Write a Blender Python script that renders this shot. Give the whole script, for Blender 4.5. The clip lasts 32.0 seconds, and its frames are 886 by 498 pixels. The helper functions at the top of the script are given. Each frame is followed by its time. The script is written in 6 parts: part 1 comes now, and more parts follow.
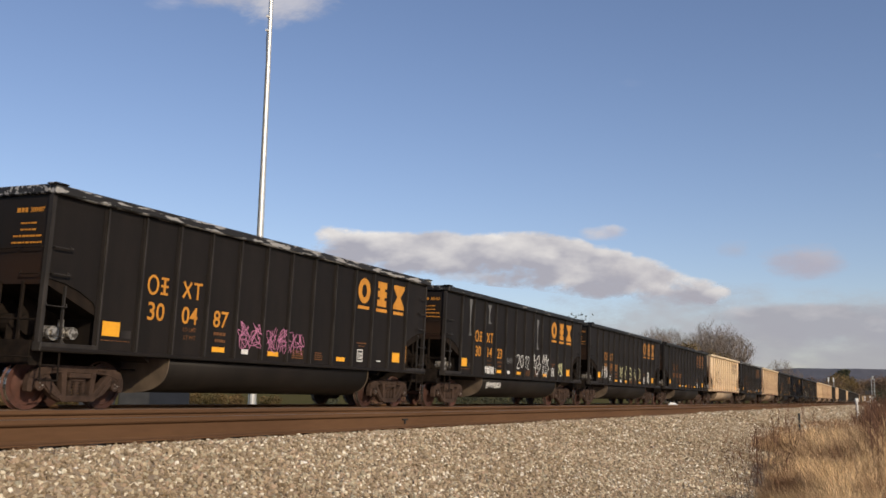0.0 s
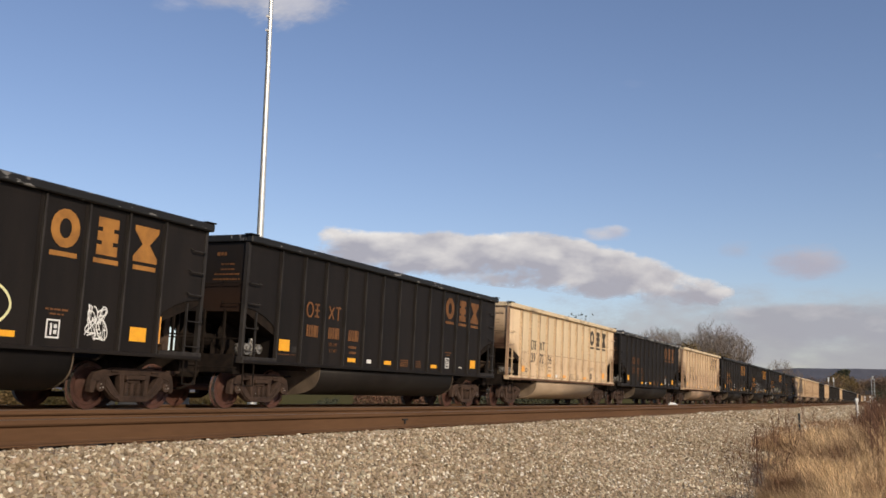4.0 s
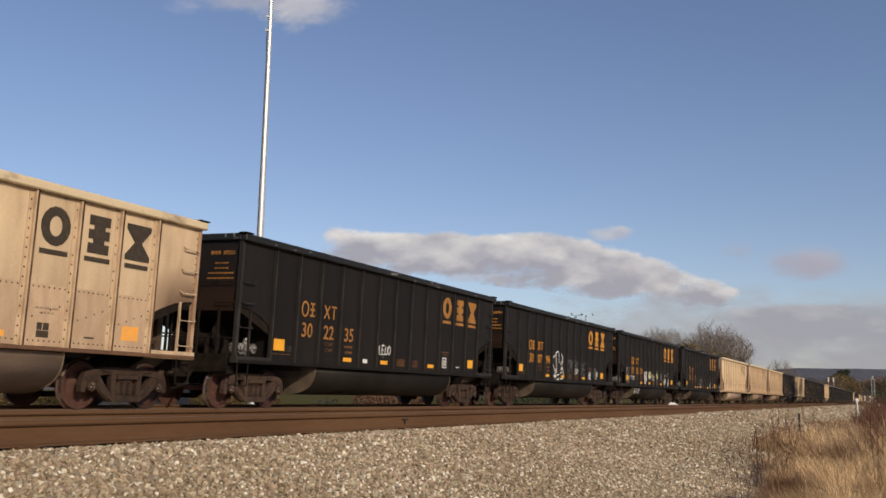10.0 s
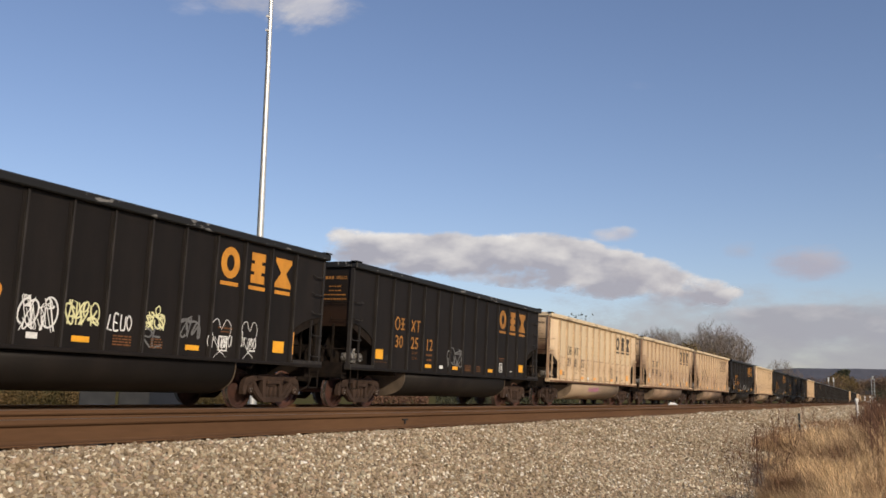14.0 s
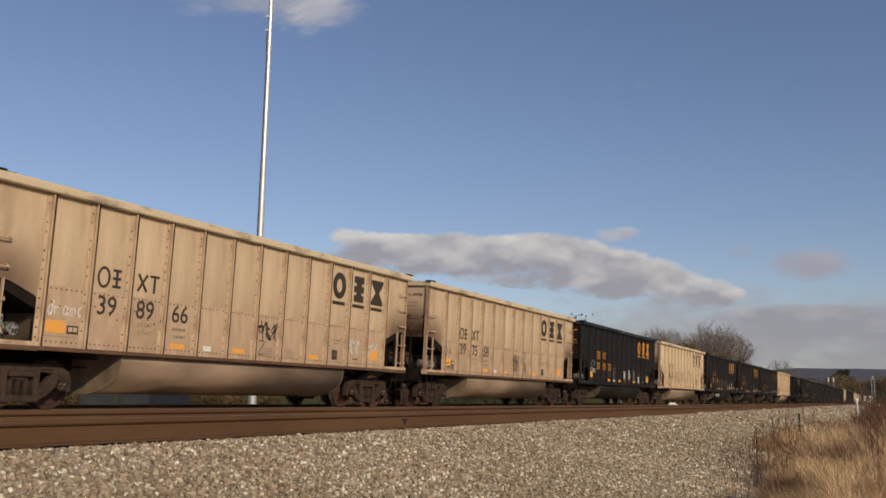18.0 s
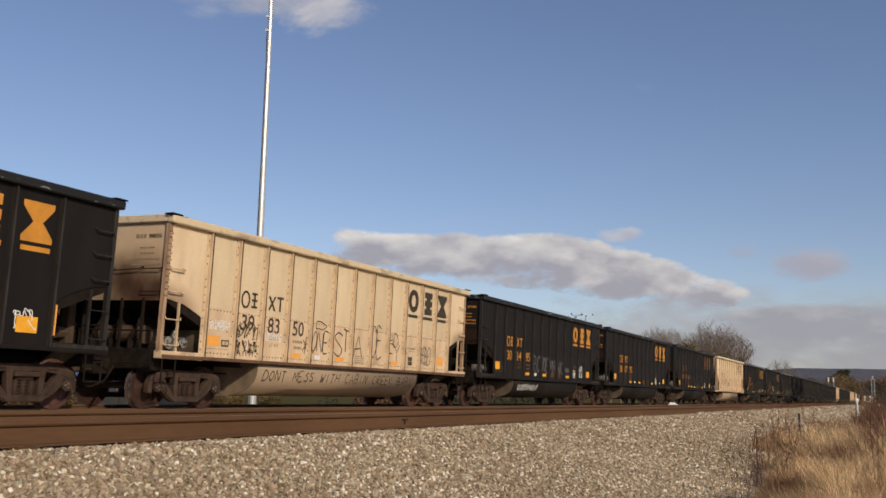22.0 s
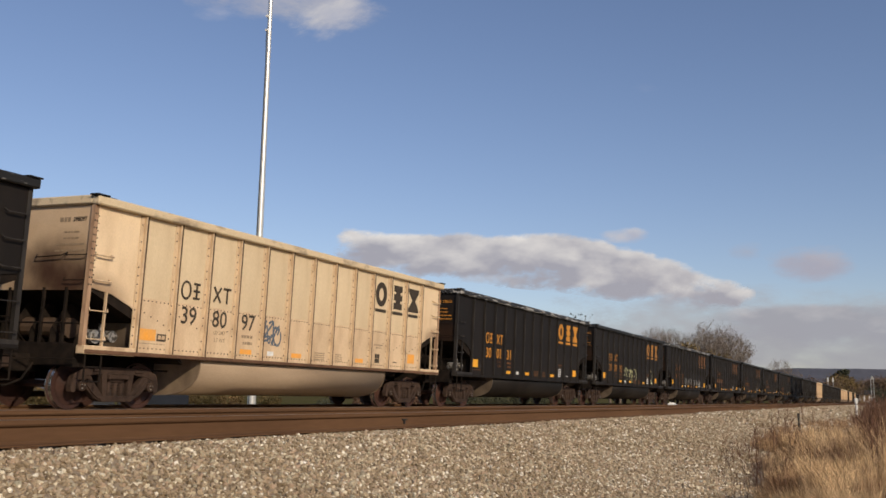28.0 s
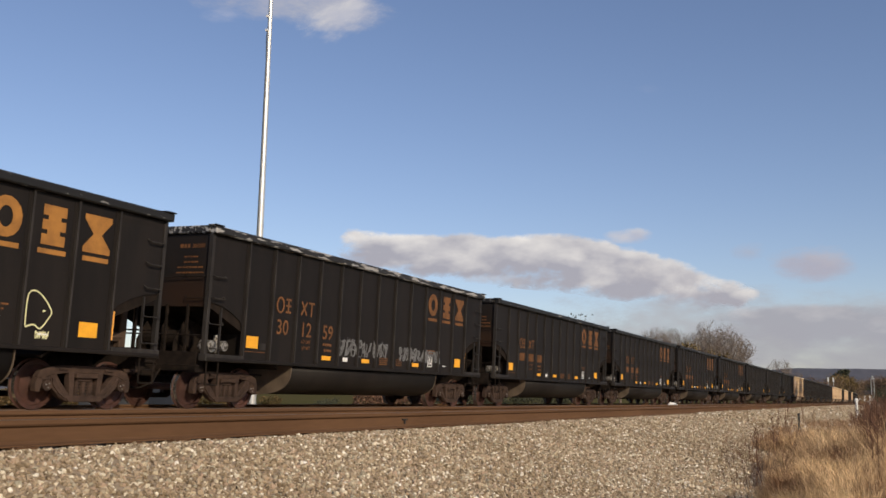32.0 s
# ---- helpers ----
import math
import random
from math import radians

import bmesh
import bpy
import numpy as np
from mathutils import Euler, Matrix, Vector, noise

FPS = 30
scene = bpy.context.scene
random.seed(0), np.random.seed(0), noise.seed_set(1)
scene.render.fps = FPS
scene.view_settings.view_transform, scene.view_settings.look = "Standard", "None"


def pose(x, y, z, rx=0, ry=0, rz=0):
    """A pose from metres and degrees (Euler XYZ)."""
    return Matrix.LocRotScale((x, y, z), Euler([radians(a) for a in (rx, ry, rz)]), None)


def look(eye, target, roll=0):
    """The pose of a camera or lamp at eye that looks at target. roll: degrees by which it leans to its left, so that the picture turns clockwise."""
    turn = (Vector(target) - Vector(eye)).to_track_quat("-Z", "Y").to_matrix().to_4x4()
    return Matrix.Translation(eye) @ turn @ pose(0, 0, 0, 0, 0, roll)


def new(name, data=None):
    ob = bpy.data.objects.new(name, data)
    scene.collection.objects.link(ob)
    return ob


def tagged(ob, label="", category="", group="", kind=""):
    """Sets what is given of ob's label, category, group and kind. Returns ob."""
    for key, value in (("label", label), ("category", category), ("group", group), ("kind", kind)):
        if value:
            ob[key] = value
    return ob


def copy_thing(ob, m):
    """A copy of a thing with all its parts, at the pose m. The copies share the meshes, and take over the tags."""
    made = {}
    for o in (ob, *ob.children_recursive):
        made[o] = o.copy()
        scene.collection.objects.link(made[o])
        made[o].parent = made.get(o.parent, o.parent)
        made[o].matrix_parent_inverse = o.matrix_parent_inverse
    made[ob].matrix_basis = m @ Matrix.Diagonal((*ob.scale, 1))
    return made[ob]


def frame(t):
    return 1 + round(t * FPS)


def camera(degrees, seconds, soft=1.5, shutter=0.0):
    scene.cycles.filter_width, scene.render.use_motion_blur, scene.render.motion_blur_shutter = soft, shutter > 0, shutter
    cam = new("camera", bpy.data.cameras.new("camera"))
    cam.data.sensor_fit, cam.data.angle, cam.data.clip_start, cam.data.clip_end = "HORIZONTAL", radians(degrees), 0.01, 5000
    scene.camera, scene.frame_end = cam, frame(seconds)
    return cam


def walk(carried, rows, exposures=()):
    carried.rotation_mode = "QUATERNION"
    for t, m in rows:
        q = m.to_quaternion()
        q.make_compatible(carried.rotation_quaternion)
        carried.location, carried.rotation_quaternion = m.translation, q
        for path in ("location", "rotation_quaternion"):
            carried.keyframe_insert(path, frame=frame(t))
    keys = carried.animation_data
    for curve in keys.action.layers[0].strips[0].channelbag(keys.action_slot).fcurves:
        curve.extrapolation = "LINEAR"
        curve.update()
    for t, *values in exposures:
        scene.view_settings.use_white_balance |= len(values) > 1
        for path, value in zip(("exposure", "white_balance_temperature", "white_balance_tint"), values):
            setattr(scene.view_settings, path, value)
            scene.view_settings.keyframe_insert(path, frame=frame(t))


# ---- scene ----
# x runs along the railway away from the camera, y across it, z = 0 is the rail head under the train.
FOV, EYE, YAW, PITCH, ROLL = 51.37, (0.0, 0.0, 0.37), 26.22, 9.04, 0.92


def aim(dyaw=0.0, dpitch=0.0):
    a, e = radians(YAW + dyaw), radians(PITCH + dpitch)
    way = Vector((math.cos(a) * math.cos(e), math.sin(a) * math.cos(e), math.sin(e)))
    return look(EYE, Vector(EYE) + way, ROLL)


cam = camera(FOV, 32.0, soft=1.6)
walk(cam, [(0, aim()), (22.7, aim()), (23.0, aim(-0.115, -0.09)), (23.5, aim(-0.09, 0.01)), (24.0, aim(-0.03, 0)), (28.0, aim(-0.03, 0)), (32.0, aim(-0.015, 0))],
     exposures=[(0, 0.12), (5.0, 0.12), (6.0, -0.02), (7.5, 0.0), (9.0, -0.05), (10.0, -0.02), (10.8, 0.1), (14.0, 0.1), (16.5, -0.17), (19.5, -0.25), (21.0, 0.0), (21.8, -0.03), (22.4, -0.12), (23.0, -0.10), (24.0, 0.04), (26.0, 0.06), (28.0, -0.02), (29.0, -0.02), (30.0, 0.1), (32.0, 0.1)])

# ---- light ----
SUN_AZ, SUN_EL = 239.0, 25.0   # degrees from +x towards +y; height
world = bpy.data.worlds.new("sky")
scene.world = world
world.use_nodes = True
wn = world.node_tree
sky = wn.nodes.new("ShaderNodeTexSky")
sky.sky_type, sky.sun_disc = "NISHITA", False
sky.sun_elevation, sky.sun_rotation = radians(SUN_EL), radians(90 - SUN_AZ)
sky.air_density, sky.dust_density, sky.ozone_density = 1.0, 0.6, 1.6
wn.nodes["Background"].inputs["Strength"].default_value = 0.103
sky_tint = wn.nodes.new("ShaderNodeMix")
sky_tint.data_type, sky_tint.blend_type = "RGBA", "MULTIPLY"
sky_tint.inputs[0].default_value, sky_tint.inputs[7].default_value = 1.0, (1.01, 0.95, 1.05, 1)
wn.links.new(sky.outputs[0], sky_tint.inputs[6])
wn.links.new(sky_tint.outputs[2], wn.nodes["Background"].inputs[0])
sun_data = bpy.data.lights.new("sun", "SUN")
sun_data.energy, sun_data.angle, sun_data.color = 3.55, radians(0.55), (1.0, 0.84, 0.62)
sun = new("sun", sun_data)
sun_way = Vector((math.cos(radians(SUN_AZ)) * math.cos(radians(SUN_EL)), math.sin(radians(SUN_AZ)) * math.cos(radians(SUN_EL)), math.sin(radians(SUN_EL))))
sun.matrix_world = look(sun_way * 50, (0, 0, 0))


# ---- materials ----
def mat(name, col, rough=0.7, metal=0.0, col2=None, scale=3.0, amount=0.5, fine=40.0, bump=0.15, rand=0.0, stretch=(1, 1, 1), island=0.0, spec=0.25, stain=None, edge_at=(0.35, 0.7)):
    """Two scales of colour noise, fine bump, and a spread by object or by loose piece."""
    m = bpy.data.materials.new(name)
    m.use_nodes = True
    t = m.node_tree
    n, l = t.nodes, t.links
    b = n["Principled BSDF"]
    b.inputs["Roughness"].default_value, b.inputs["Metallic"].default_value = rough, metal
    b.inputs["Specular IOR Level"].default_value = spec
    co = n.new("ShaderNodeTexCoord")
    mp = n.new("ShaderNodeMapping")
    mp.inputs["Scale"].default_value = stretch
    l.new(co.outputs["Object"], mp.inputs["Vector"])
    big = n.new("ShaderNodeTexNoise")
    big.inputs["Scale"].default_value, big.inputs["Detail"].default_value = scale, 6
    l.new(mp.outputs[0], big.inputs["Vector"])
    small = n.new("ShaderNodeTexNoise")
    small.inputs["Scale"].default_value, small.inputs["Detail"].default_value = fine, 3
    l.new(mp.outputs[0], small.inputs["Vector"])
    ramp = n.new("ShaderNodeMapRange")
    ramp.inputs[1].default_value, ramp.inputs[2].default_value = edge_at
    l.new(big.outputs[0], ramp.inputs[0])
    mix = n.new("ShaderNodeMix")
    mix.data_type = "RGBA"
    mix.inputs[6].default_value = (*col, 1)
    mix.inputs[7].default_value = (*(col2 or tuple(c * 0.6 for c in col)), 1)
    mul = n.new("ShaderNodeMath")
    mul.operation = "MULTIPLY"
    mul.inputs[1].default_value = amount
    l.new(ramp.outputs[0], mul.inputs[0])
    l.new(mul.outputs[0], mix.inputs[0])
    hsv = n.new("ShaderNodeHueSaturation")
    tinted = mix.outputs[2]
    if stain:
        # a soot or rust smear: colour, centre (y, z), half size (y, z), strength; a seventh entry lays it along x at both ends
        scol, sy, sz, ry, rz, power = stain[:6]
        sep = n.new("ShaderNodeSeparateXYZ")
        l.new(co.outputs["Object"], sep.inputs[0])

        def op(kind, a, v):
            k = n.new("ShaderNodeMath")
            k.operation = kind
            for i, w in enumerate((a, v)):
                if isinstance(w, (int, float)):
                    k.inputs[i].default_value = w
                else:
                    l.new(w, k.inputs[i])
            return k.outputs[0]
        along = op("ABSOLUTE", sep.outputs[0], 0.0) if len(stain) > 6 else sep.outputs[1]
        dy = op("DIVIDE", op("SUBTRACT", along, sy), ry)
        dz = op("DIVIDE", op("SUBTRACT", sep.outputs[2], sz), rz)
        rr2 = op("ADD", op("MULTIPLY", dy, dy), op("MULTIPLY", dz, dz))
        edge = n.new("ShaderNodeMapRange")
        edge.interpolation_type = "SMOOTHSTEP"
        edge.inputs[1].default_value, edge.inputs[2].default_value, edge.inputs[3].default_value, edge.inputs[4].default_value = -0.25, 1.7, power, 0.0
        l.new(op("ADD", rr2, op("MULTIPLY", op("SUBTRACT", big.outputs[0], 0.5), 1.6)), edge.inputs[0])
        smear = n.new("ShaderNodeMix")
        smear.data_type = "RGBA"
        l.new(edge.outputs[0], smear.inputs[0])
        l.new(tinted, smear.inputs[6])
        smear.inputs[7].default_value = (*scol, 1)
        tinted = smear.outputs[2]
    l.new(tinted, hsv.inputs["Color"])
    val = n.new("ShaderNodeMapRange")
    val.inputs[3].default_value, val.inputs[4].default_value = 0.82, 1.18
    l.new(small.outputs[0], val.inputs[0])
    src = val.outputs[0]
    if rand or island:
        if island:
            g = n.new("ShaderNodeNewGeometry")
            r0 = g.outputs["Random Per Island"]
        else:
            g = n.new("ShaderNodeObjectInfo")
            r0 = g.outputs["Random"]
        rr = n.new("ShaderNodeMapRange")
        k = island or rand
        rr.inputs[3].default_value, rr.inputs[4].default_value = 1 - k, 1 + k
        l.new(r0, rr.inputs[0])
        mm = n.new("ShaderNodeMath")
        mm.operation = "MULTIPLY"
        l.new(src, mm.inputs[0])
        l.new(rr.outputs[0], mm.inputs[1])
        src = mm.outputs[0]
    l.new(src, hsv.inputs["Value"])
    l.new(hsv.outputs[0], b.inputs["Base Color"])
    if bump:
        bp = n.new("ShaderNodeBump")
        bp.inputs["Strength"].default_value, bp.inputs["Distance"].default_value = bump, 0.02
        l.new(small.outputs[0], bp.inputs["Height"])
        l.new(bp.outputs[0], b.inputs["Normal"])
    return m


TAN = mat("tan_paint", (0.645, 0.52, 0.348), 0.6, col2=(0.41, 0.298, 0.185), scale=1.3, amount=0.5, stretch=(1.6, 1.6, 0.3), bump=0.05, rand=0.06, edge_at=(0.42, 0.72))
TAN_RIB = mat("tan_rib_paint", (0.60, 0.455, 0.30), 0.7, col2=(0.24, 0.15, 0.09), scale=3.5, amount=0.6, stretch=(2, 2, 0.6), bump=0.08, edge_at=(0.42, 0.72))
TAN_CHORD = mat("tan_chord_paint", (0.60, 0.485, 0.325), 0.7, col2=(0.20, 0.15, 0.11), scale=2.2, amount=0.75, bump=0.06, edge_at=(0.54, 0.68), stretch=(0.6, 1.5, 1.5))
RIB_EDGE = mat("dark_streaked_edge", (0.042, 0.024, 0.015), 0.85, spec=0.1, col2=(0.20, 0.125, 0.075), scale=2.2, amount=0.7, stretch=(1, 1, 0.5), edge_at=(0.45, 0.65))
TAN_LOW = mat("tan_lower_paint", (0.63, 0.48, 0.32), 0.65, col2=(0.38, 0.25, 0.15), scale=2.0, amount=0.5, stretch=(1.4, 1.4, 0.5), bump=0.05, rand=0.07)
TAN_END = mat("tan_sooty_paint", (0.60, 0.45, 0.30), 0.7, col2=(0.38, 0.25, 0.15), scale=1.4, amount=0.4, bump=0.05, stain=((0.055, 0.026, 0.015), -0.75, 2.45, 1.5, 0.84, 1.0))
TAN_CORNER = mat("tan_rust_stained_paint", (0.70, 0.545, 0.365), 0.6, col2=(0.44, 0.30, 0.18), scale=1.5, amount=0.45, stretch=(1.6, 1.6, 0.5), bump=0.05, rand=0.06, edge_at=(0.42, 0.72), stain=((0.12, 0.058, 0.032), 7.15, 2.02, 0.85, 0.55, 0.8, "x"))
BLACK = mat("black_paint", (0.0092, 0.0074, 0.0065), 0.6, spec=0.2, col2=(0.0175, 0.0135, 0.0112), scale=1.6, amount=0.7, stretch=(1.4, 1.4, 0.35), bump=0.05, rand=0.12)
BLACK_RIB = mat("black_rib_paint", (0.016, 0.0140, 0.0130), 0.6, spec=0.25, col2=(0.048, 0.042, 0.038), scale=3, amount=0.7, stretch=(2, 2, 0.35), bump=0.08)
BLACK_END = mat("black_end_paint", (0.011, 0.0095, 0.0088), 0.6, spec=0.2, col2=(0.021, 0.014, 0.010), scale=1.4, amount=0.6, bump=0.05, stain=((0.030, 0.0150, 0.0085), -0.95, 2.50, 0.95, 0.45, 0.8))
RIM_WORN = mat("peeling_rim_paint", (0.022, 0.021, 0.021), 0.5, col2=(0.31, 0.305, 0.30), scale=6.0, amount=1.0, bump=0.1, edge_at=(0.525, 0.56), stretch=(0.30, 1.8, 1.8))
RIM_DARK = mat("dark_rim_paint", (0.016, 0.0155, 0.0155), 0.5, col2=(0.20, 0.195, 0.19), scale=5.0, amount=0.9, edge_at=(0.63, 0.66), stretch=(0.5, 1.6, 1.6))
# grime taken near black, so the shade of the end openings is in the colour
UNDER = mat("grimy_shaded_steel", (0.0095, 0.0075, 0.0065), 0.9, spec=0.1, col2=(0.024, 0.017, 0.013), scale=5, amount=0.8)
TRUCK = mat("brown_cast_steel", (0.031, 0.0205, 0.0165), 0.85, spec=0.15, col2=(0.072, 0.046, 0.035), scale=5, amount=0.8, rand=0.2)
WHEEL = mat("rusty_wheel_steel", (0.068, 0.029, 0.021), 0.65, spec=0.3, col2=(0.030, 0.016, 0.013), scale=5, amount=0.8, rand=0.35)
TREAD = mat("polished_tread_steel", (0.72, 0.69, 0.65), 0.22, 0.95, scale=8, amount=0.3)
SILL_RUST = mat("rusty_sill_paint", (0.15, 0.08, 0.048), 0.8, col2=(0.07, 0.04, 0.026), scale=4, amount=0.8)
CRUST = mat("coal_crust", (0.02, 0.018, 0.016), 0.9, scale=6, amount=0.5, bump=0.3)
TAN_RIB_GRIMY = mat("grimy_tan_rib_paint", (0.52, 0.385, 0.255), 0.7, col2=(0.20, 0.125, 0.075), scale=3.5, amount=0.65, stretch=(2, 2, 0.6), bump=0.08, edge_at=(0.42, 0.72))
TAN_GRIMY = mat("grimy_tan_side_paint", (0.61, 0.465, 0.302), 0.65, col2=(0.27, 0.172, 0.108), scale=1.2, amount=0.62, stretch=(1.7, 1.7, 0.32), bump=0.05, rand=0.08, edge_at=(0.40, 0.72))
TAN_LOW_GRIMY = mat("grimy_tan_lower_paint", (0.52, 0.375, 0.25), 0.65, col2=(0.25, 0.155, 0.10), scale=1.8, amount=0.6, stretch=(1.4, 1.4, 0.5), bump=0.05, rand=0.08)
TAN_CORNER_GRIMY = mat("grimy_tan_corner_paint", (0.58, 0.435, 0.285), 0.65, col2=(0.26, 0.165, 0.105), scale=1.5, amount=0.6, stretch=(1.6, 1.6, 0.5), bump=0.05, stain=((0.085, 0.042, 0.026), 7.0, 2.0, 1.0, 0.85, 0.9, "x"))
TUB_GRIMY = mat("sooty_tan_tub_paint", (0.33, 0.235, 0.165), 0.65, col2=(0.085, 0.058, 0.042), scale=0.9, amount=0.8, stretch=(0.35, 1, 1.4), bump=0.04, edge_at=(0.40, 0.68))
TUB_RUST = mat("rusty_tub_plate", (0.085, 0.055, 0.037), 0.8, col2=(0.036, 0.024, 0.018), scale=3, amount=0.7)
TUB_GRIME = mat("grimy_tub_plate", (0.125, 0.095, 0.068), 0.75, col2=(0.055, 0.040, 0.030), scale=2.2, amount=0.8)
TUB_END_TAN = mat("dirty_tan_tub_plate", (0.26, 0.195, 0.135), 0.75, col2=(0.10, 0.072, 0.05), scale=1.6, amount=0.8)
TAN_POST = mat("rusty_tan_corner_paint", (0.42, 0.28, 0.18), 0.75, col2=(0.15, 0.08, 0.05), scale=2.5, amount=0.8, stretch=(2, 2, 0.6), edge_at=(0.4, 0.68))
YELLOW = mat("yellow_reflector", (0.80, 0.385, 0.03), 0.5, col2=(0.62, 0.29, 0.03), scale=6, amount=0.5, bump=0.02)
YELLOW_INK = mat("yellow_lettering_paint", (0.58, 0.255, 0.036), 0.6, col2=(0.36, 0.155, 0.028), scale=3.5, amount=0.6, bump=0.02)
MID_INK = mat("worn_yellow_lettering_paint", (0.36, 0.165, 0.04), 0.65, col2=(0.17, 0.08, 0.025), scale=3.5, amount=0.7, bump=0.02)
TUB_TAN = mat("grimy_tan_paint", (0.40, 0.305, 0.215), 0.62, col2=(0.20, 0.145, 0.10), scale=0.9, amount=0.6, stretch=(0.35, 1, 1.6), bump=0.04, edge_at=(0.40, 0.75), rand=0.08)
ORANGE = mat("orange_plate", (0.80, 0.36, 0.06), 0.55, col2=(0.65, 0.35, 0.13), scale=6, amount=0.7, bump=0.02)
INK = mat("dark_ink", (0.040, 0.031, 0.023), 0.6, col2=(0.085, 0.064, 0.043), scale=9, amount=0.5, bump=0.0)
INK_FAINT = mat("faded_ink", (0.30, 0.225, 0.15), 0.6, col2=(0.20, 0.15, 0.10), scale=9, amount=0.6, bump=0.0)
WHITE = mat("white_marking_paint", (0.72, 0.72, 0.70), 0.5, col2=(0.5, 0.5, 0.5), scale=9, amount=0.6, bump=0.0)
PINK = mat("pink_spray_paint", (0.50, 0.20, 0.34), 0.6, scale=12, amount=0.5, bump=0.0)
CREAM = mat("pale_yellow_spray_paint", (0.70, 0.68, 0.38), 0.6, scale=12, amount=0.4, bump=0.0)
GREY_STREAK = mat("grey_scraped_paint", (0.15, 0.15, 0.152), 0.6, col2=(0.07, 0.07, 0.07), scale=4, amount=0.7, bump=0.0)
CHROME = mat("bare_bright_metal", (0.42, 0.40, 0.37), 0.45, 0.6, col2=(0.06, 0.05, 0.04), scale=14, amount=0.9, edge_at=(0.46, 0.58))
RAIL = mat("rusty_rail_steel", (0.125, 0.068, 0.036), 0.85, spec=0.1, col2=(0.075, 0.04, 0.022), scale=2, amount=0.7, stretch=(0.15, 1, 1), fine=30)
RAIL_TOP = mat("worn_rail_head", (0.22, 0.17, 0.13), 0.4, 0.7, scale=2, amount=0.5)
TIE = mat("weathered_tie_wood", (0.13, 0.09, 0.06), 0.9, scale=8, amount=0.7, stretch=(3, 0.3, 1), rand=0.25)
BLUE_SPRAY = mat("blue_grey_spray_paint", (0.10, 0.125, 0.16), 0.6, scale=12, amount=0.4, bump=0.0)


def stone_material(gain=1.15):
    """Crushed stone: most pieces buff or brown, a few pale or rosy, each its own shade."""
    m = mat("grey_ballast_stone", (1, 1, 1), 0.9, spec=0.1, col2=(0.74, 0.70, 0.65), scale=0.8, amount=0.7, fine=60, bump=0.2)
    n, l = m.node_tree.nodes, m.node_tree.links
    g = n.new("ShaderNodeNewGeometry")
    ramp = n.new("ShaderNodeValToRGB")
    cr = ramp.color_ramp
    stops = ((0.0, (0.15, 0.112, 0.078)), (0.25, (0.25, 0.196, 0.142)), (0.48, (0.345, 0.275, 0.205)), (0.62, (0.355, 0.262, 0.205)), (0.74, (0.30, 0.275, 0.222)), (0.87, (0.44, 0.368, 0.285)), (0.95, (0.60, 0.545, 0.465)), (1.0, (0.78, 0.74, 0.67)))
    while len(cr.elements) < len(stops):
        cr.elements.new(0.5)
    for e, (at, col) in zip(cr.elements, stops):
        e.position, e.color = at, (min(0.85, col[0] * gain), min(0.8, col[1] * gain), min(0.75, col[2] * gain * 0.92), 1)
    l.new(g.outputs["Random Per Island"], ramp.inputs[0])
    mul = n.new("ShaderNodeMix")
    mul.data_type, mul.blend_type = "RGBA", "MULTIPLY"
    mul.inputs[0].default_value = 1.0
    b = n["Principled BSDF"]
    src = b.inputs["Base Color"].links[0].from_socket
    l.new(src, mul.inputs[6])
    l.new(ramp.outputs[0], mul.inputs[7])
    l.new(mul.outputs[2], b.inputs["Base Color"])
    return m


STONE, PALE_STONE = stone_material(), stone_material(1.5)
BED = mat("fine_ballast", (0.37, 0.293, 0.205), 0.95, spec=0.0, col2=(0.21, 0.160, 0.110), scale=14, amount=0.8, fine=45, bump=0.7)
DIRT = mat("field_ground", (0.080, 0.082, 0.030), 0.95, spec=0.0, col2=(0.12, 0.088, 0.048), scale=0.12, amount=0.9, fine=3, bump=0.2)
POLE = mat("galvanised_steel", (0.62, 0.62, 0.60), 0.38, 0.55, scale=3, amount=0.3, fine=25, bump=0.02)
GRASS = mat("dry_grass", (0.74, 0.53, 0.30), 0.85, spec=0.1, col2=(0.21, 0.115, 0.065), scale=1.15, amount=1.0, fine=9, bump=0, island=0.45, edge_at=(0.44, 0.60))
SHORT = mat("brown_short_grass", (0.30, 0.19, 0.115), 0.9, spec=0.05, col2=(0.17, 0.10, 0.06), scale=0.5, amount=0.9, fine=5, bump=0, island=0.35)
WEED = mat("brown_weed_stalk", (0.165, 0.092, 0.060), 0.9, spec=0.1, col2=(0.085, 0.048, 0.034), scale=2, amount=0.7, bump=0, island=0.4)
BARK = mat("grey_bark", (0.15, 0.115, 0.09), 0.9, scale=6, amount=0.6, bump=0.3)
TWIG = mat("bare_twigs", (0.19, 0.155, 0.13), 0.9, spec=0.1, scale=1, amount=0.4, bump=0, island=0.3)
# the three leaf colours are muted, with distance haze mixed into them
LEAF_Y = mat("yellow_autumn_leaves", (0.19, 0.13, 0.05), 0.8, col2=(0.10, 0.08, 0.045), scale=0.6, amount=0.8, bump=0, island=0.45)
LEAF_B = mat("russet_autumn_leaves", (0.15, 0.095, 0.062), 0.8, col2=(0.095, 0.072, 0.052), scale=0.6, amount=0.7, bump=0, island=0.4)
LEAF_G = mat("dark_evergreen_leaves", (0.052, 0.058, 0.036), 0.8, col2=(0.075, 0.070, 0.042), scale=0.6, amount=0.7, bump=0, island=0.35)
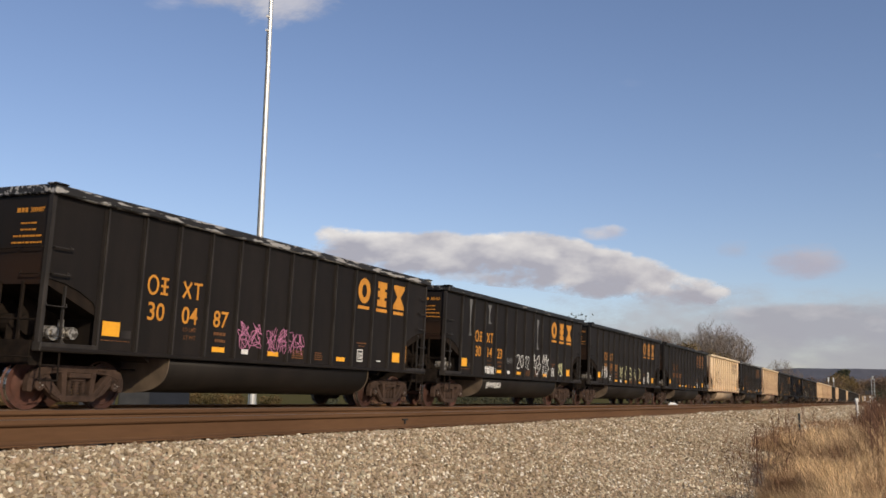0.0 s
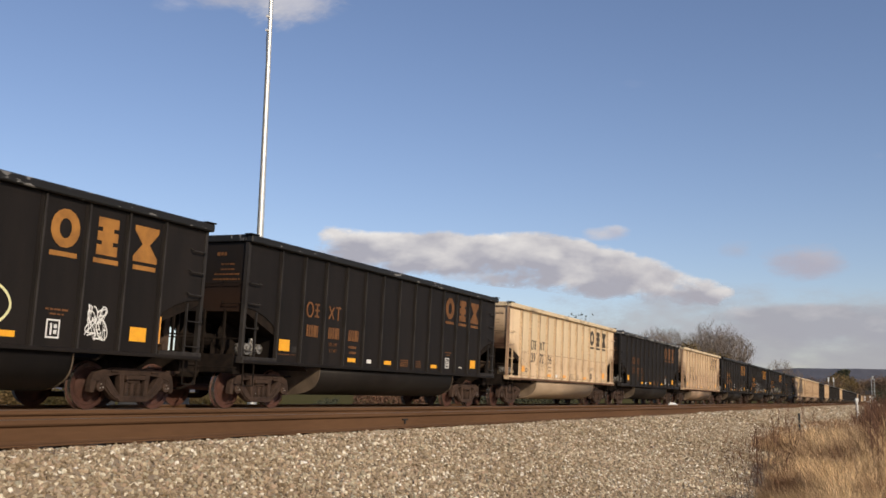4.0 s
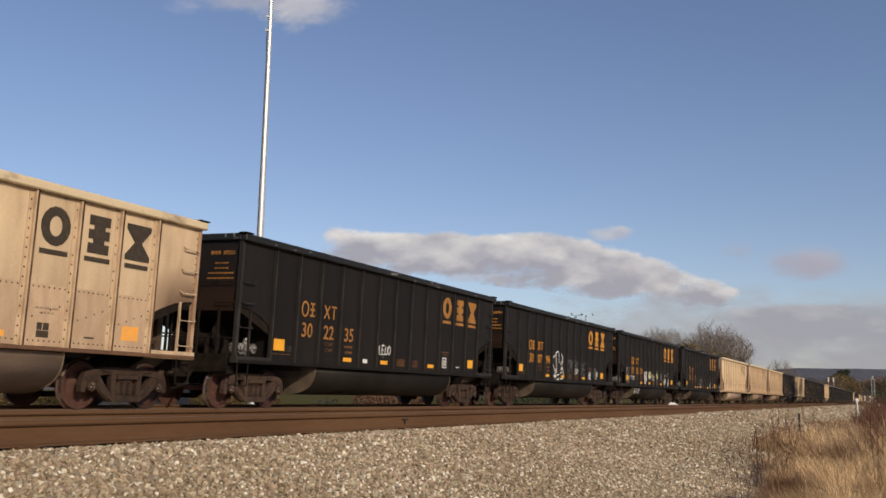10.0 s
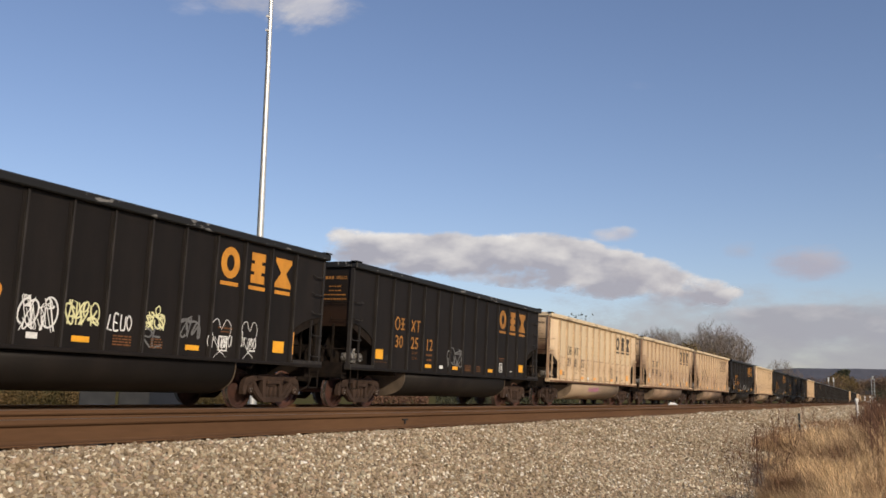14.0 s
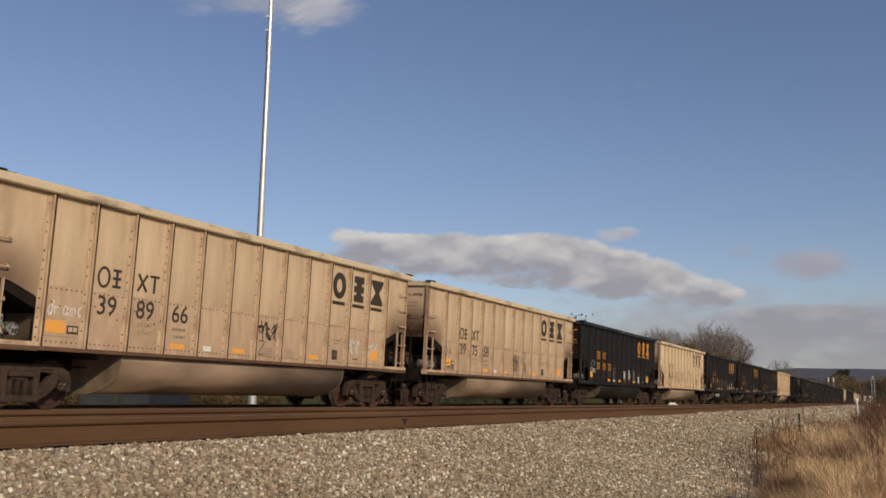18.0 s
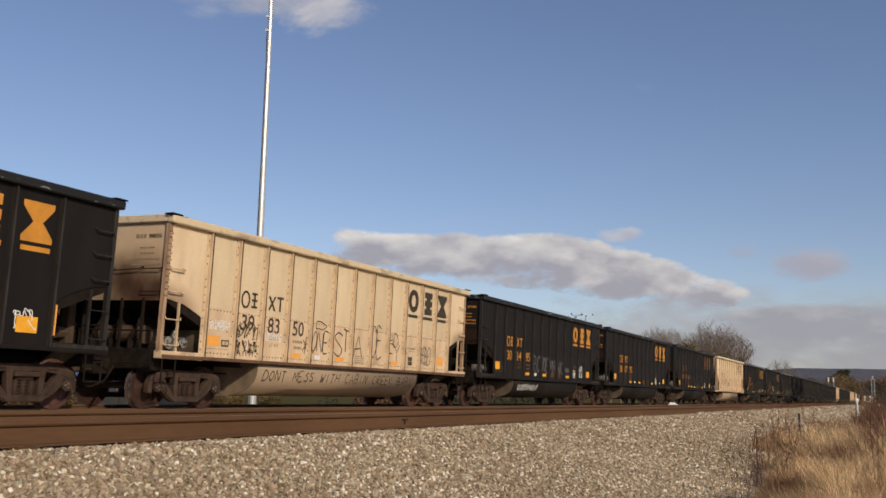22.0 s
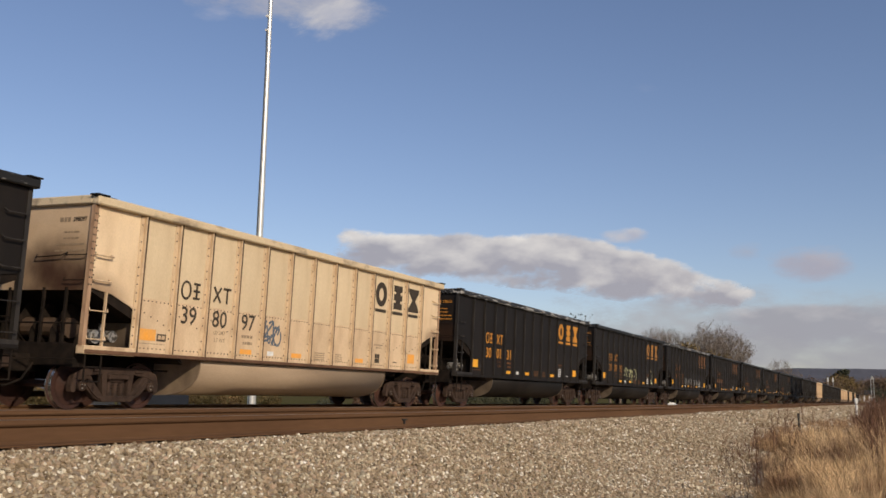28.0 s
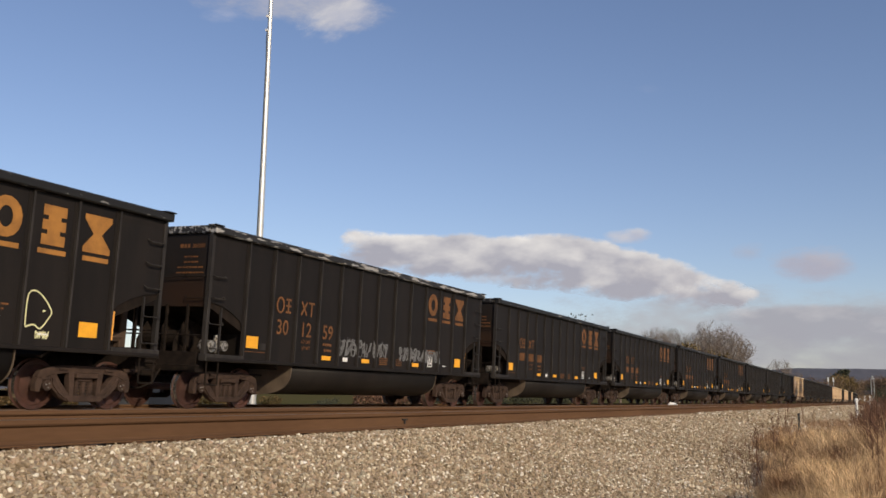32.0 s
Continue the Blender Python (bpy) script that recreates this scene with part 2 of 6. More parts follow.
HILL = mat("hazy_wooded_hill", (0.085, 0.092, 0.118), 0.95, spec=0.0, col2=(0.11, 0.112, 0.132), scale=0.006, amount=0.8, fine=0.05, bump=0)
CONCRETE = mat("blue_grey_steel_sheet", (0.022, 0.026, 0.036), 0.9, spec=0.1, scale=1.5, amount=0.5)
TARP = mat("tan_boards", (0.20, 0.14, 0.085), 0.9, spec=0.1, scale=2, amount=0.6)
SIGNAL = mat("grey_signal_paint", (0.42, 0.43, 0.42), 0.6, scale=3, amount=0.4)
DULL_GREY = mat("dull_blue_grey_paint", (0.034, 0.036, 0.040), 0.85, spec=0.1, col2=(0.062, 0.063, 0.066), scale=1.5, amount=0.6)
TALL_DRY = mat("tall_dead_grass", (0.150, 0.098, 0.046), 0.9, spec=0.05, col2=(0.050, 0.048, 0.022), scale=0.5, amount=1.0, fine=5, bump=0, island=0.3)
DULL_INK = mat("faded_lettering_paint", (0.17, 0.075, 0.028), 0.7, col2=(0.07, 0.035, 0.018), scale=3.5, amount=0.7, bump=0.02)
DARK = mat("matt_black_metal", (0.03, 0.03, 0.03), 0.7, scale=3, amount=0.4)


# ---- mesh helpers ----
def mesh(name, bm, material):
    me = bpy.data.meshes.new(name)
    bm.to_mesh(me)
    bm.free()
    for m in (material if isinstance(material, (list, tuple)) else [material]):
        me.materials.append(m)
    return me


def part(name, bm, material, parent, label="", at=None):
    me = bm if isinstance(bm, bpy.types.Mesh) else mesh(name, bm, material)
    ob = new(name, me)
    ob.parent = parent
    if at is not None:
        ob.matrix_basis = at
    return tagged(ob, label)


def thing(name, label, category, m=None, group="", kind="", data=None):
    ob = new(name, data)
    if m is not None:
        ob.matrix_basis = m
    return tagged(ob, label, category, group, kind)


def box(bm, x0, x1, y0, y1, z0, z1, bevel=0.0):
    vs = [bm.verts.new((x, y, z)) for x in (x0, x1) for y in (y0, y1) for z in (z0, z1)]
    fs = [bm.faces.new([vs[i] for i in q]) for q in ((0, 1, 3, 2), (4, 6, 7, 5), (0, 4, 5, 1), (2, 3, 7, 6), (0, 2, 6, 4), (1, 5, 7, 3))]
    if bevel:
        bmesh.ops.bevel(bm, geom=list({e for f in fs for e in f.edges}), offset=bevel, segments=1, affect="EDGES")
    return bm


def boxed(*args, bevel=0.0):
    return box(bmesh.new(), *args, bevel=bevel)


def prism(bm, pts, y0, y1, axis="y"):
    """A flat outline in (x, z), or in (y, z) for axis x, given thickness."""
    def v(a, b, c):
        return (a, c, b) if axis == "y" else (c, a, b)
    lo = [bm.verts.new(v(a, b, y0)) for a, b in pts]
    hi = [bm.verts.new(v(a, b, y1)) for a, b in pts]
    bm.faces.new(lo), bm.faces.new(hi[::-1])
    n = len(pts)
    for i in range(n):
        bm.faces.new((lo[i], hi[i], hi[(i + 1) % n], lo[(i + 1) % n]))
    bmesh.ops.recalc_face_normals(bm, faces=bm.faces)
    return bm


def tube(bm, a, b, r0, r1=None, seg=8, caps=True):
    r1 = r0 if r1 is None else r1
    a, b = Vector(a), Vector(b)
    q = (b - a).to_track_quat("Z", "Y").to_matrix()
    rings = [[bm.verts.new(p + q @ Vector((r * math.cos(2 * math.pi * i / seg), r * math.sin(2 * math.pi * i / seg), 0))) for i in range(seg)] for p, r in ((a, r0), (b, r1))]
    for i in range(seg):
        bm.faces.new((rings[0][i], rings[0][(i + 1) % seg], rings[1][(i + 1) % seg], rings[1][i]))
    if caps:
        bm.faces.new(rings[0][::-1]), bm.faces.new(rings[1])
    return bm


def bent(points, r, seg=6):
    bm = bmesh.new()
    for a, b in zip(points, points[1:]):
        tube(bm, a, b, r, seg=seg)
    return bm


def lathe(bm, profile, seg=28):
    """Profile (radius, y) turned round the y axis."""
    rings = [[bm.verts.new((r * math.cos(2 * math.pi * i / seg), y, r * math.sin(2 * math.pi * i / seg))) for i in range(seg)] for r, y in profile]
    for a, b in zip(rings, rings[1:]):
        for i in range(seg):
            bm.faces.new((a[i], a[(i + 1) % seg], b[(i + 1) % seg], b[i]))
    bm.faces.new(rings[0][::-1]), bm.faces.new(rings[-1])
    bmesh.ops.recalc_face_normals(bm, faces=bm.faces)
    return bm


def arrays(name, verts, faces, material):
    me = bpy.data.meshes.new(name)
    me.from_pydata([tuple(v) for v in verts], [], [tuple(f) for f in faces])
    me.materials.append(material)
    return me


# ---- the railway's line: straight, then a very wide bend away from the camera ----
BEND_X, BEND_K, TRACK_Y, CANT = 40.0, -0.00004, 15.12, 2.03
BEND_CY = TRACK_Y - 1 / BEND_K


def on_line(s, y):
    """Plan place of the point that lies s along the line, on the strand that is at y in the straight."""
    if s <= BEND_X:
        return s, y, 0.0
    a, r = (s - BEND_X) * BEND_K, y - BEND_CY
    return BEND_X + r * math.sin(a), BEND_CY + r * math.cos(a), -math.degrees(a)


def sweep(name, section, material, stations):
    """A closed section of (y, z) swept along the line."""
    bm = bmesh.new()
    rings = []
    for s in stations:
        ring = []
        for y, z in section:
            px, py, _ = on_line(s, y)
            ring.append(bm.verts.new((px, py, z)))
        rings.append(ring)
    n = len(section)
    for a, b in zip(rings, rings[1:]):
        for i in range(n):
            bm.faces.new((a[i], a[(i + 1) % n], b[(i + 1) % n], b[i]))
    bm.faces.new(rings[0][::-1]), bm.faces.new(rings[-1])
    bmesh.ops.recalc_face_normals(bm, faces=bm.faces)
    return mesh(name, bm, material)


STATIONS = [-60, -20] + [20 * i for i in range(45)]

# ---- ground and railway ----
def ground_sheet():
    bm = bmesh.new()
    xs = [-400, -60, -10, 0, 10, 20, 40, 80, 150, 300, 700, 1500, 4200]
    ys = [-3000, -700, -150, -40, -12, -4, 0, 2, 4, 10, 20, 24, 40, 80, 200, 700, 3000]
    grid = [[bm.verts.new((x, y, GROUND_Z + (0.06 * noise.noise((x * 0.13, y * 0.4, 0)) if abs(y) < 30 and abs(x) < 200 else 0))) for y in ys] for x in xs]
    for a, b in zip(grid, grid[1:]):
        for i in range(len(ys) - 1):
            bm.faces.new((a[i], b[i], b[i + 1], a[i + 1]))
    bmesh.ops.recalc_face_normals(bm, faces=bm.faces)
    return tagged(new("ground", mesh("ground", bm, DIRT)), "flat grassy field around the railway", "ground", kind="structure")


GROUND_Z = -0.80
ground_sheet()
# bed under both tracks: the shoulder falls to the camera's side
BED_SECTION = [(1.6, GROUND_Z - 0.1), (1.9, GROUND_Z + 0.02), (3.2, -0.50), (4.95, -0.075), (5.3, -0.06), (7.5, -0.05), (8.3, -0.10), (10.5, -0.34), (12.6, -0.30), (13.2, -0.22), (17.0, -0.17),
               (17.6, -0.22), (19.6, GROUND_Z), (20, GROUND_Z - 0.1)]
tagged(new("ballast_bed", sweep("ballast_bed", BED_SECTION, BED, STATIONS)), "crushed grey stone bed under the railway tracks", "ballast", kind="structure")


def bed_z(y):
    for (y0, z0), (y1, z1) in zip(BED_SECTION, BED_SECTION[1:]):
        if y0 <= y <= y1:
            return max(GROUND_Z, z0 + (z1 - z0) * (y - y0) / (y1 - y0))
    return GROUND_Z


def rail_section(y, top):
    half = [(0.036, 0.0), (0.037, -0.03), (0.030, -0.042), (0.009, -0.055), (0.009, -0.150), (0.030, -0.166), (0.076, -0.174), (0.076, -0.186)]
    return [(y - a, top + b) for a, b in half] + [(y + a, top + b) for a, b in half[::-1]]


def railway_track(name, centre, near_top, far_top, label):
    track = thing(name, label, "railway track", kind="structure")
    for off, top in ((-0.755, near_top), (0.755, far_top)):
        ob = part("rail", sweep("rail", rail_section(centre + off, top), RAIL, STATIONS), RAIL, track, "rusty brown steel rail")
        part("running_surface", sweep("running_surface", [(centre + off - 0.026, top), (centre + off - 0.026, top + 0.003), (centre + off + 0.026, top + 0.003), (centre + off + 0.026, top)], RAIL_TOP, STATIONS), RAIL_TOP, ob)
    return track


near_track = railway_track("near_track", 6.34, 0.152, 0.178, "empty railway track with rusty rails on stone ballast")
far_track = railway_track("train_track", TRACK_Y, 0.0, 0.052, "railway track that carries the coal train")


def ties(track, centre, z, tilt, s0, s1):
    me = mesh("tie", boxed(-0.11, 0.11, -1.3, 1.3, -0.17, 0.0, bevel=0.01), TIE)
    plate = mesh("tie_plate", boxed(-0.09, 0.09, -0.14, 0.14, 0.0, 0.018), RAIL)
    s, k = s0, 0
    while s < s1:
        px, py, rz = on_line(s, centre)
        ob = part("tie", me, TIE, track, at=pose(px, py, z + random.uniform(-0.01, 0.004), tilt, 0, rz + random.uniform(-0.6, 0.6)))
        if s < 30 and z > -0.1:
            part("tie_plate", plate, RAIL, ob, at=pose(0, -0.755, 0.0))
        s += 0.52
        k += 1


ties(near_track, 6.34, -0.035, 1.0, 2.0, 62.0)
ties(far_track, TRACK_Y, -0.165, 2.0, 8.0, 60.0)


def stone_mesh(name, v, f, p, rng, material=None):
    """Many loose lumps in one mesh: a rough solid set at each (x, y, size), turned and battered."""
    z = np.array([bed_z(y) for y in p[:, 1]])
    for row in p:
        row[0], row[1], _ = on_line(row[0], row[1])
    n, nv, nf = len(p), len(v), len(f)
    q = rng.normal(size=(n, 4))
    q /= np.linalg.norm(q, axis=1)[:, None]
    w, x, y, zz = q.T
    rot = np.stack([np.stack([1 - 2 * (y * y + zz * zz), 2 * (x * y - zz * w), 2 * (x * zz + y * w)], 1), np.stack([2 * (x * y + zz * w), 1 - 2 * (x * x + zz * zz), 2 * (y * zz - x * w)], 1),
                    np.stack([2 * (x * zz - y * w), 2 * (y * zz + x * w), 1 - 2 * (x * x + y * y)], 1)], 1)
    lump = v[None] * rng.uniform(0.55, 1.2, (n, nv, 1)) * rng.uniform(0.45, 1.3, (n, 1, 3)) * p[:, 2][:, None, None]
    verts = np.einsum("nij,nkj->nki", rot, lump) + np.stack([p[:, 0], p[:, 1], z + p[:, 2] * 0.30], 1)[:, None]
    faces = f[None] + (np.arange(n) * nv)[:, None, None]
    me = bpy.data.meshes.new(name)
    me.vertices.add(n * nv)
    me.vertices.foreach_set("co", verts.reshape(-1).astype(np.float32))
    me.loops.add(n * nf * 3)
    me.loops.foreach_set("vertex_index", faces.reshape(-1).astype(np.int32))
    me.polygons.add(n * nf)
    me.polygons.foreach_set("loop_start", np.arange(0, n * nf * 3, 3, dtype=np.int32))
    me.update(calc_edges=True)
    me.shade_flat()
    me.materials.append(material or STONE)
    tagged(new(name, me), "loose crushed grey and buff stones on the shoulder" if material is None else "larger pale stones at the foot of the shoulder", "ballast", kind="stuff")


def scatter(rng, rows):
    return np.concatenate([np.stack([rng.uniform(x0, x1, n), rng.uniform(y0, y1, n), rng.uniform(0.55, 1.3, n) * size], 1) for x0, x1, y0, y1, n, size in rows])


def ballast_stones():
    """Loose stones on the shoulder: twelve-cornered lumps near the camera, six-cornered further off."""
    rng = np.random.default_rng(4)
    t = (1 + 5 ** 0.5) / 2
    v = np.array([(-1, t, 0), (1, t, 0), (-1, -t, 0), (1, -t, 0), (0, -1, t), (0, 1, t), (0, -1, -t), (0, 1, -t), (t, 0, -1), (t, 0, 1), (-t, 0, -1), (-t, 0, 1)], float)
    v /= np.linalg.norm(v[0])
    f = np.array([(0, 11, 5), (0, 5, 1), (0, 1, 7), (0, 7, 10), (0, 10, 11), (1, 5, 9), (5, 11, 4), (11, 10, 2), (10, 7, 6), (7, 1, 8), (3, 9, 4), (3, 4, 2), (3, 2, 6), (3, 6, 8), (3, 8, 9), (4, 9, 5), (2, 4, 11), (6, 2, 10), (8, 6, 7), (9, 8, 1)])
    stone_mesh("ballast_stones", v, f, scatter(rng, ((3.5, 9, 1.45, 5.45, 27000, 0.0185), (9, 14, 1.35, 5.45, 23000, 0.0190))), rng)
    low = scatter(rng, ((11.6, 15.5, 1.6, 2.5, 900, 0.030),))
    low = low[[noise.noise((a * 0.7, b * 1.6, 5)) > -0.05 for a, b, _ in low]]
    stone_mesh("pale_stones", v, f, low, rng, PALE_STONE)
    v6 = np.array([(1, 0, 0), (-1, 0, 0), (0, 1, 0), (0, -1, 0), (0, 0, 1), (0, 0, -1)], float) * 1.15
    f6 = np.array([(0, 2, 4), (2, 1, 4), (1, 3, 4), (3, 0, 4), (2, 0, 5), (1, 2, 5), (3, 1, 5), (0, 3, 5)])
    stone_mesh("far_ballast_stones", v6, f6, scatter(rng, ((-10, 3.5, 1.95, 5.45, 16000, 0.03), (14, 28, 1.45, 5.45, 34000, 0.025), (28, 60, 1.9, 5.45, 17000, 0.046), (60, 130, 1.9, 5.45, 9000, 0.08), (-10, 30, 5.7, 8.3, 6000, 0.028))), rng)


ballast_stones()

# ---- coal cars ----
CAR_L, HALF, HW, TOP, SILL = 16.18, 7.32, 1.53, 4.04, 1.09
RIBS = [-6.06 + 1.01 * i for i in range(13)]
FACE = -HW - 0.008
TEXTS = {}


def lettering(text, height, material, key, bold=0.0):
    """Upright lettering that faces -y, its lower corner at the origin."""
    if (text, height, key) not in TEXTS:
        cu = bpy.data.curves.new("lettering", "FONT")
        cu.body, cu.size, cu.extrude, cu.offset = text, height / 0.7, 0.001, bold
        cu.resolution_u = 3
        ob = bpy.data.objects.new("lettering", cu)
        scene.collection.objects.link(ob)
        me = bpy.data.meshes.new_from_object(ob.evaluated_get(bpy.context.evaluated_depsgraph_get()))
        bpy.data.objects.remove(ob)
        bpy.data.curves.remove(cu)
        me.transform(pose(0, 0, 0, 90, 0, 0))
        me.materials.clear()
        me.materials.append(material)
        TEXTS[(text, height, key)] = me
    return TEXTS[(text, height, key)]


def plate(x0, x1, z0, z1, y=FACE, t=0.004):
    return boxed(x0, x1, y - t, y, z0, z1)


def emblem(kind):
    """Three plain block shapes: a ring block, a slotted block and an hourglass, 0.66 wide and 0.72 high."""
    bm = bmesh.new()
    w, h = 0.33, 0.36
    y0, y1 = FACE - 0.004, FACE
    if kind == 0:
        out = [(math.cos(a) * w, math.sin(a) * h) for a in [math.pi / 8 * (i + 0.5) for i in range(16)]]
        inn = [(x * 0.42, z * 0.52) for x, z in out]
        rings = [[bm.verts.new((x, y, z)) for x, z in pts] for y in (y0, y1) for pts in (out, inn)]
        for a, b in ((0, 1), (1, 3), (3, 2), (2, 0)):
            for i in range(16):
                k = (i + 1) % 16
                bm.faces.new((rings[a][i], rings[a][k], rings[b][k], rings[b][i]))
        bmesh.ops.recalc_face_normals(bm, faces=bm.faces)
    elif kind == 1:
        a, b = w * 0.78, w * 0.42
        prism(bm, [(-a, 0.36), (a, 0.36), (a, 0.17), (b, 0.17), (b, 0.09), (a, 0.09), (a, -0.09), (b, -0.09), (b, -0.17), (a, -0.17), (a, -0.36), (-a, -0.36), (-a, -0.17), (-b, -0.17), (-b, -0.09), (-a, -0.09), (-a, 0.09), (-b, 0.09), (-b, 0.17), (-a, 0.17)], y0, y1)
    else:
        prism(bm, [(-w, h), (w, h), (w, h * 0.72), (w * 0.3, 0), (w, -h * 0.72), (w, -h), (-w, -h), (-w, -h * 0.72), (-w * 0.3, 0), (-w, h * 0.72)], y0, y1)
    return bm


def side_frame_mesh():
    bm = bmesh.new()
    prism(bm, [(-1.12, 0.60), (-1.06, 0.72), (-0.86, 0.79), (-0.52, 0.83), (0.52, 0.83), (0.86, 0.79), (1.06, 0.72), (1.12, 0.60), (0.99, 0.57), (0.80, 0.645), (0.45, 0.69), (-0.45, 0.69), (-0.80, 0.645), (-0.99, 0.57)], -0.07, 0.07)
    for s in (-1, 1):
        # pedestal jaws round the bearing, the sloping tension arm and the bolster column
        prism(bm, [(s * 1.12, 0.60), (s * 1.15, 0.46), (s * 1.13, 0.34), (s * 1.03, 0.33), (s * 1.01, 0.45), (s * 0.985, 0.57)], -0.07, 0.07)
        prism(bm, [(s * 0.83, 0.64), (s * 0.69, 0.66), (s * 0.58, 0.52), (s * 0.33, 0.26), (s * 0.40, 0.16), (s * 0.58, 0.24), (s * 0.79, 0.42)], -0.07, 0.07)
        prism(bm, [(s * 0.80, 0.60), (s * 0.76, 0.60), (s * 0.44, 0.235), (s * 0.47, 0.21), (s * 0.62, 0.30), (s * 0.78, 0.46)], -0.105, -0.071)
        prism(bm, [(s * 0.29, 0.70), (s * 0.42, 0.70), (s * 0.37, 0.26), (s * 0.27, 0.26)], -0.085, 0.06)
        box(bm, min(s * 0.76, s * 1.06), max(s * 0.76, s * 1.06), -0.06, 0.06, 0.55, 0.64)
        box(bm, min(s * 0.44, s * 0.66), max(s * 0.44, s * 0.66), -0.10, -0.071, 0.735, 0.785)
    prism(bm, [(-0.50, 0.27), (-0.38, 0.155), (0.38, 0.155), (0.50, 0.27)], -0.105, 0.09)
    box(bm, -0.26, 0.26, -0.12, 0.05, 0.60, 0.69)
    bmesh.ops.bevel(bm, geom=list(bm.edges), offset=0.010, segments=1, affect="EDGES")
    return mesh("side_frame", bm, TRUCK)


def spring_mesh():
    bm = bmesh.new()
    for k in range(5):
        tube(bm, (0, 0, 0.265 + k * 0.055), (0, 0, 0.30 + k * 0.055), 0.07, seg=8)
    tube(bm, (0, 0, 0.26), (0, 0, 0.54), 0.05, seg=8)
    return mesh("spring", bm, TRUCK)


def wheelset_mesh():
    bm = bmesh.new()
    for s in (-1, 1):
        lathe(bm, [(0.09, s * 0.66), (0.12, s * 0.68), (0.30, s * 0.735), (0.375, s * 0.73), (0.385, s * 0.70), (0.487, s * 0.70), (0.487, s * 0.725), (0.46, s * 0.735), (0.457, s * 0.83), (0.385, s * 0.83), (0.37, s * 0.79),
                   (0.30, s * 0.775), (0.14, s * 0.82), (0.11, s * 0.86)])
    tube(bm, (0, -1.08, 0), (0, 1.08, 0), 0.075, seg=10)
    for s in (-1, 1):
        for k in range(3):
            a = k * 2.094
            tube(bm, (0.045 * math.cos(a), s * 1.16, 0.045 * math.sin(a)), (0.045 * math.cos(a), s * 1.18, 0.045 * math.sin(a)), 0.014, seg=6)
        tube(bm, (0, s * 0.97, 0), (0, s * 1.16, 0), 0.10, seg=14)
    me = mesh("wheelset", bm, [WHEEL, TREAD, TRUCK, CHROME])
    for p in me.polygons:
        r = math.hypot(p.center.x, p.center.z)
        if 0.44 < r and abs(p.normal.y) < 0.6:
            p.material_index = 1
        elif abs(p.center.y) > 1.165:
            p.material_index = 3
        elif abs(p.center.y) > 0.9:
            p.material_index = 2
    return me


SIDE_FRAME, SPRINGS, WHEELSET = side_frame_mesh(), spring_mesh(), wheelset_mesh()
BOLSTER = mesh("bolster", boxed(-0.2, 0.2, -1.12, 1.12, 0.52, 0.72, bevel=0.03), TRUCK)
CENTRE_BOWL = mesh("centre_bowl", tube(bmesh.new(), (0, 0, 0.7), (0, 0, 0.98), 0.25, seg=12), UNDER)
BRAKE_BEAM = mesh("brake_beam", tube(box(bmesh.new(), -0.05, 0.05, -0.8, 0.8, 0.38, 0.46), (-0.12, -0.72, 0.42), (0.12, -0.72, 0.42), 0.06), UNDER)
SHOE = mesh("brake_shoe", prism(bmesh.new(), [(-0.05, 0.30), (0.04, 0.30), (0.02, 0.42), (0.04, 0.56), (-0.05, 0.56)], -0.05, 0.05), UNDER)


def truck_at(car, x, far=False):
    truck = part("truck", CENTRE_BOWL, UNDER, car, "brown cast steel freight truck", at=pose(x, 0, 0))
    for s in (-1, 1):
        part("side_frame", SIDE_FRAME, TRUCK, truck, at=pose(0, s * 1.06, 0, 0, 0, 0 if s < 0 else 180))
        for dx in ((0.0,) if far else (-0.17, 0.0, 0.17) if s < 0 else ()):
            part("spring", SPRINGS, TRUCK, truck, at=pose(dx, s * 1.06, 0))
        w = part("wheelset", WHEELSET, WHEEL, truck, "rusty wheels on an axle")
        w.matrix_parent_inverse = Matrix.Translation((s * 0.9, 0, 0.457))
        part("brake_beam", BRAKE_BEAM, UNDER, truck, at=pose(s * 0.38, 0, 0))
        part("brake_shoe", SHOE, UNDER, truck, at=pose(s * 0.40, -0.78, 0, 0, 0, 0 if s > 0 else 180))
    part("bolster", BOLSTER, TRUCK, truck)
    return truck


def end_panel(s, tan, bm=None, y=-HW):
    """The side sheet between corner and first rib, cut away over the truck."""
    a, b = s * (HALF - 0.02), s * 6.02
    cut = [(a, 2.30), (s * 6.75, 2.22), (s * 6.30, 2.05), (b, 1.92)] if tan else [(a, 2.36), (s * 6.9, 2.30), (s * 6.55, 2.19), (s * 6.22, 2.02), (s * 6.12, 1.90), (b, 1.60)]
    return prism(bm or bmesh.new(), [(b, TOP - 0.16), (a, TOP - 0.16)] + cut, y, y + 0.02)


def rivets(points, y, r=0.017):
    bm = bmesh.new()
    for x, z in points:
        lo = [bm.verts.new((x + r * math.cos(a), y, z + r * math.sin(a))) for a in (0.5, 2.07, 3.64, 5.21)]
        tip = bm.verts.new((x, y - r * 0.8, z))
        for i in range(4):
            bm.faces.new((lo[i], lo[(i + 1) % 4], tip))
    bmesh.ops.recalc_face_normals(bm, faces=bm.faces)
    return bm


def grab(points, r=0.013):
    return bent(points, r)


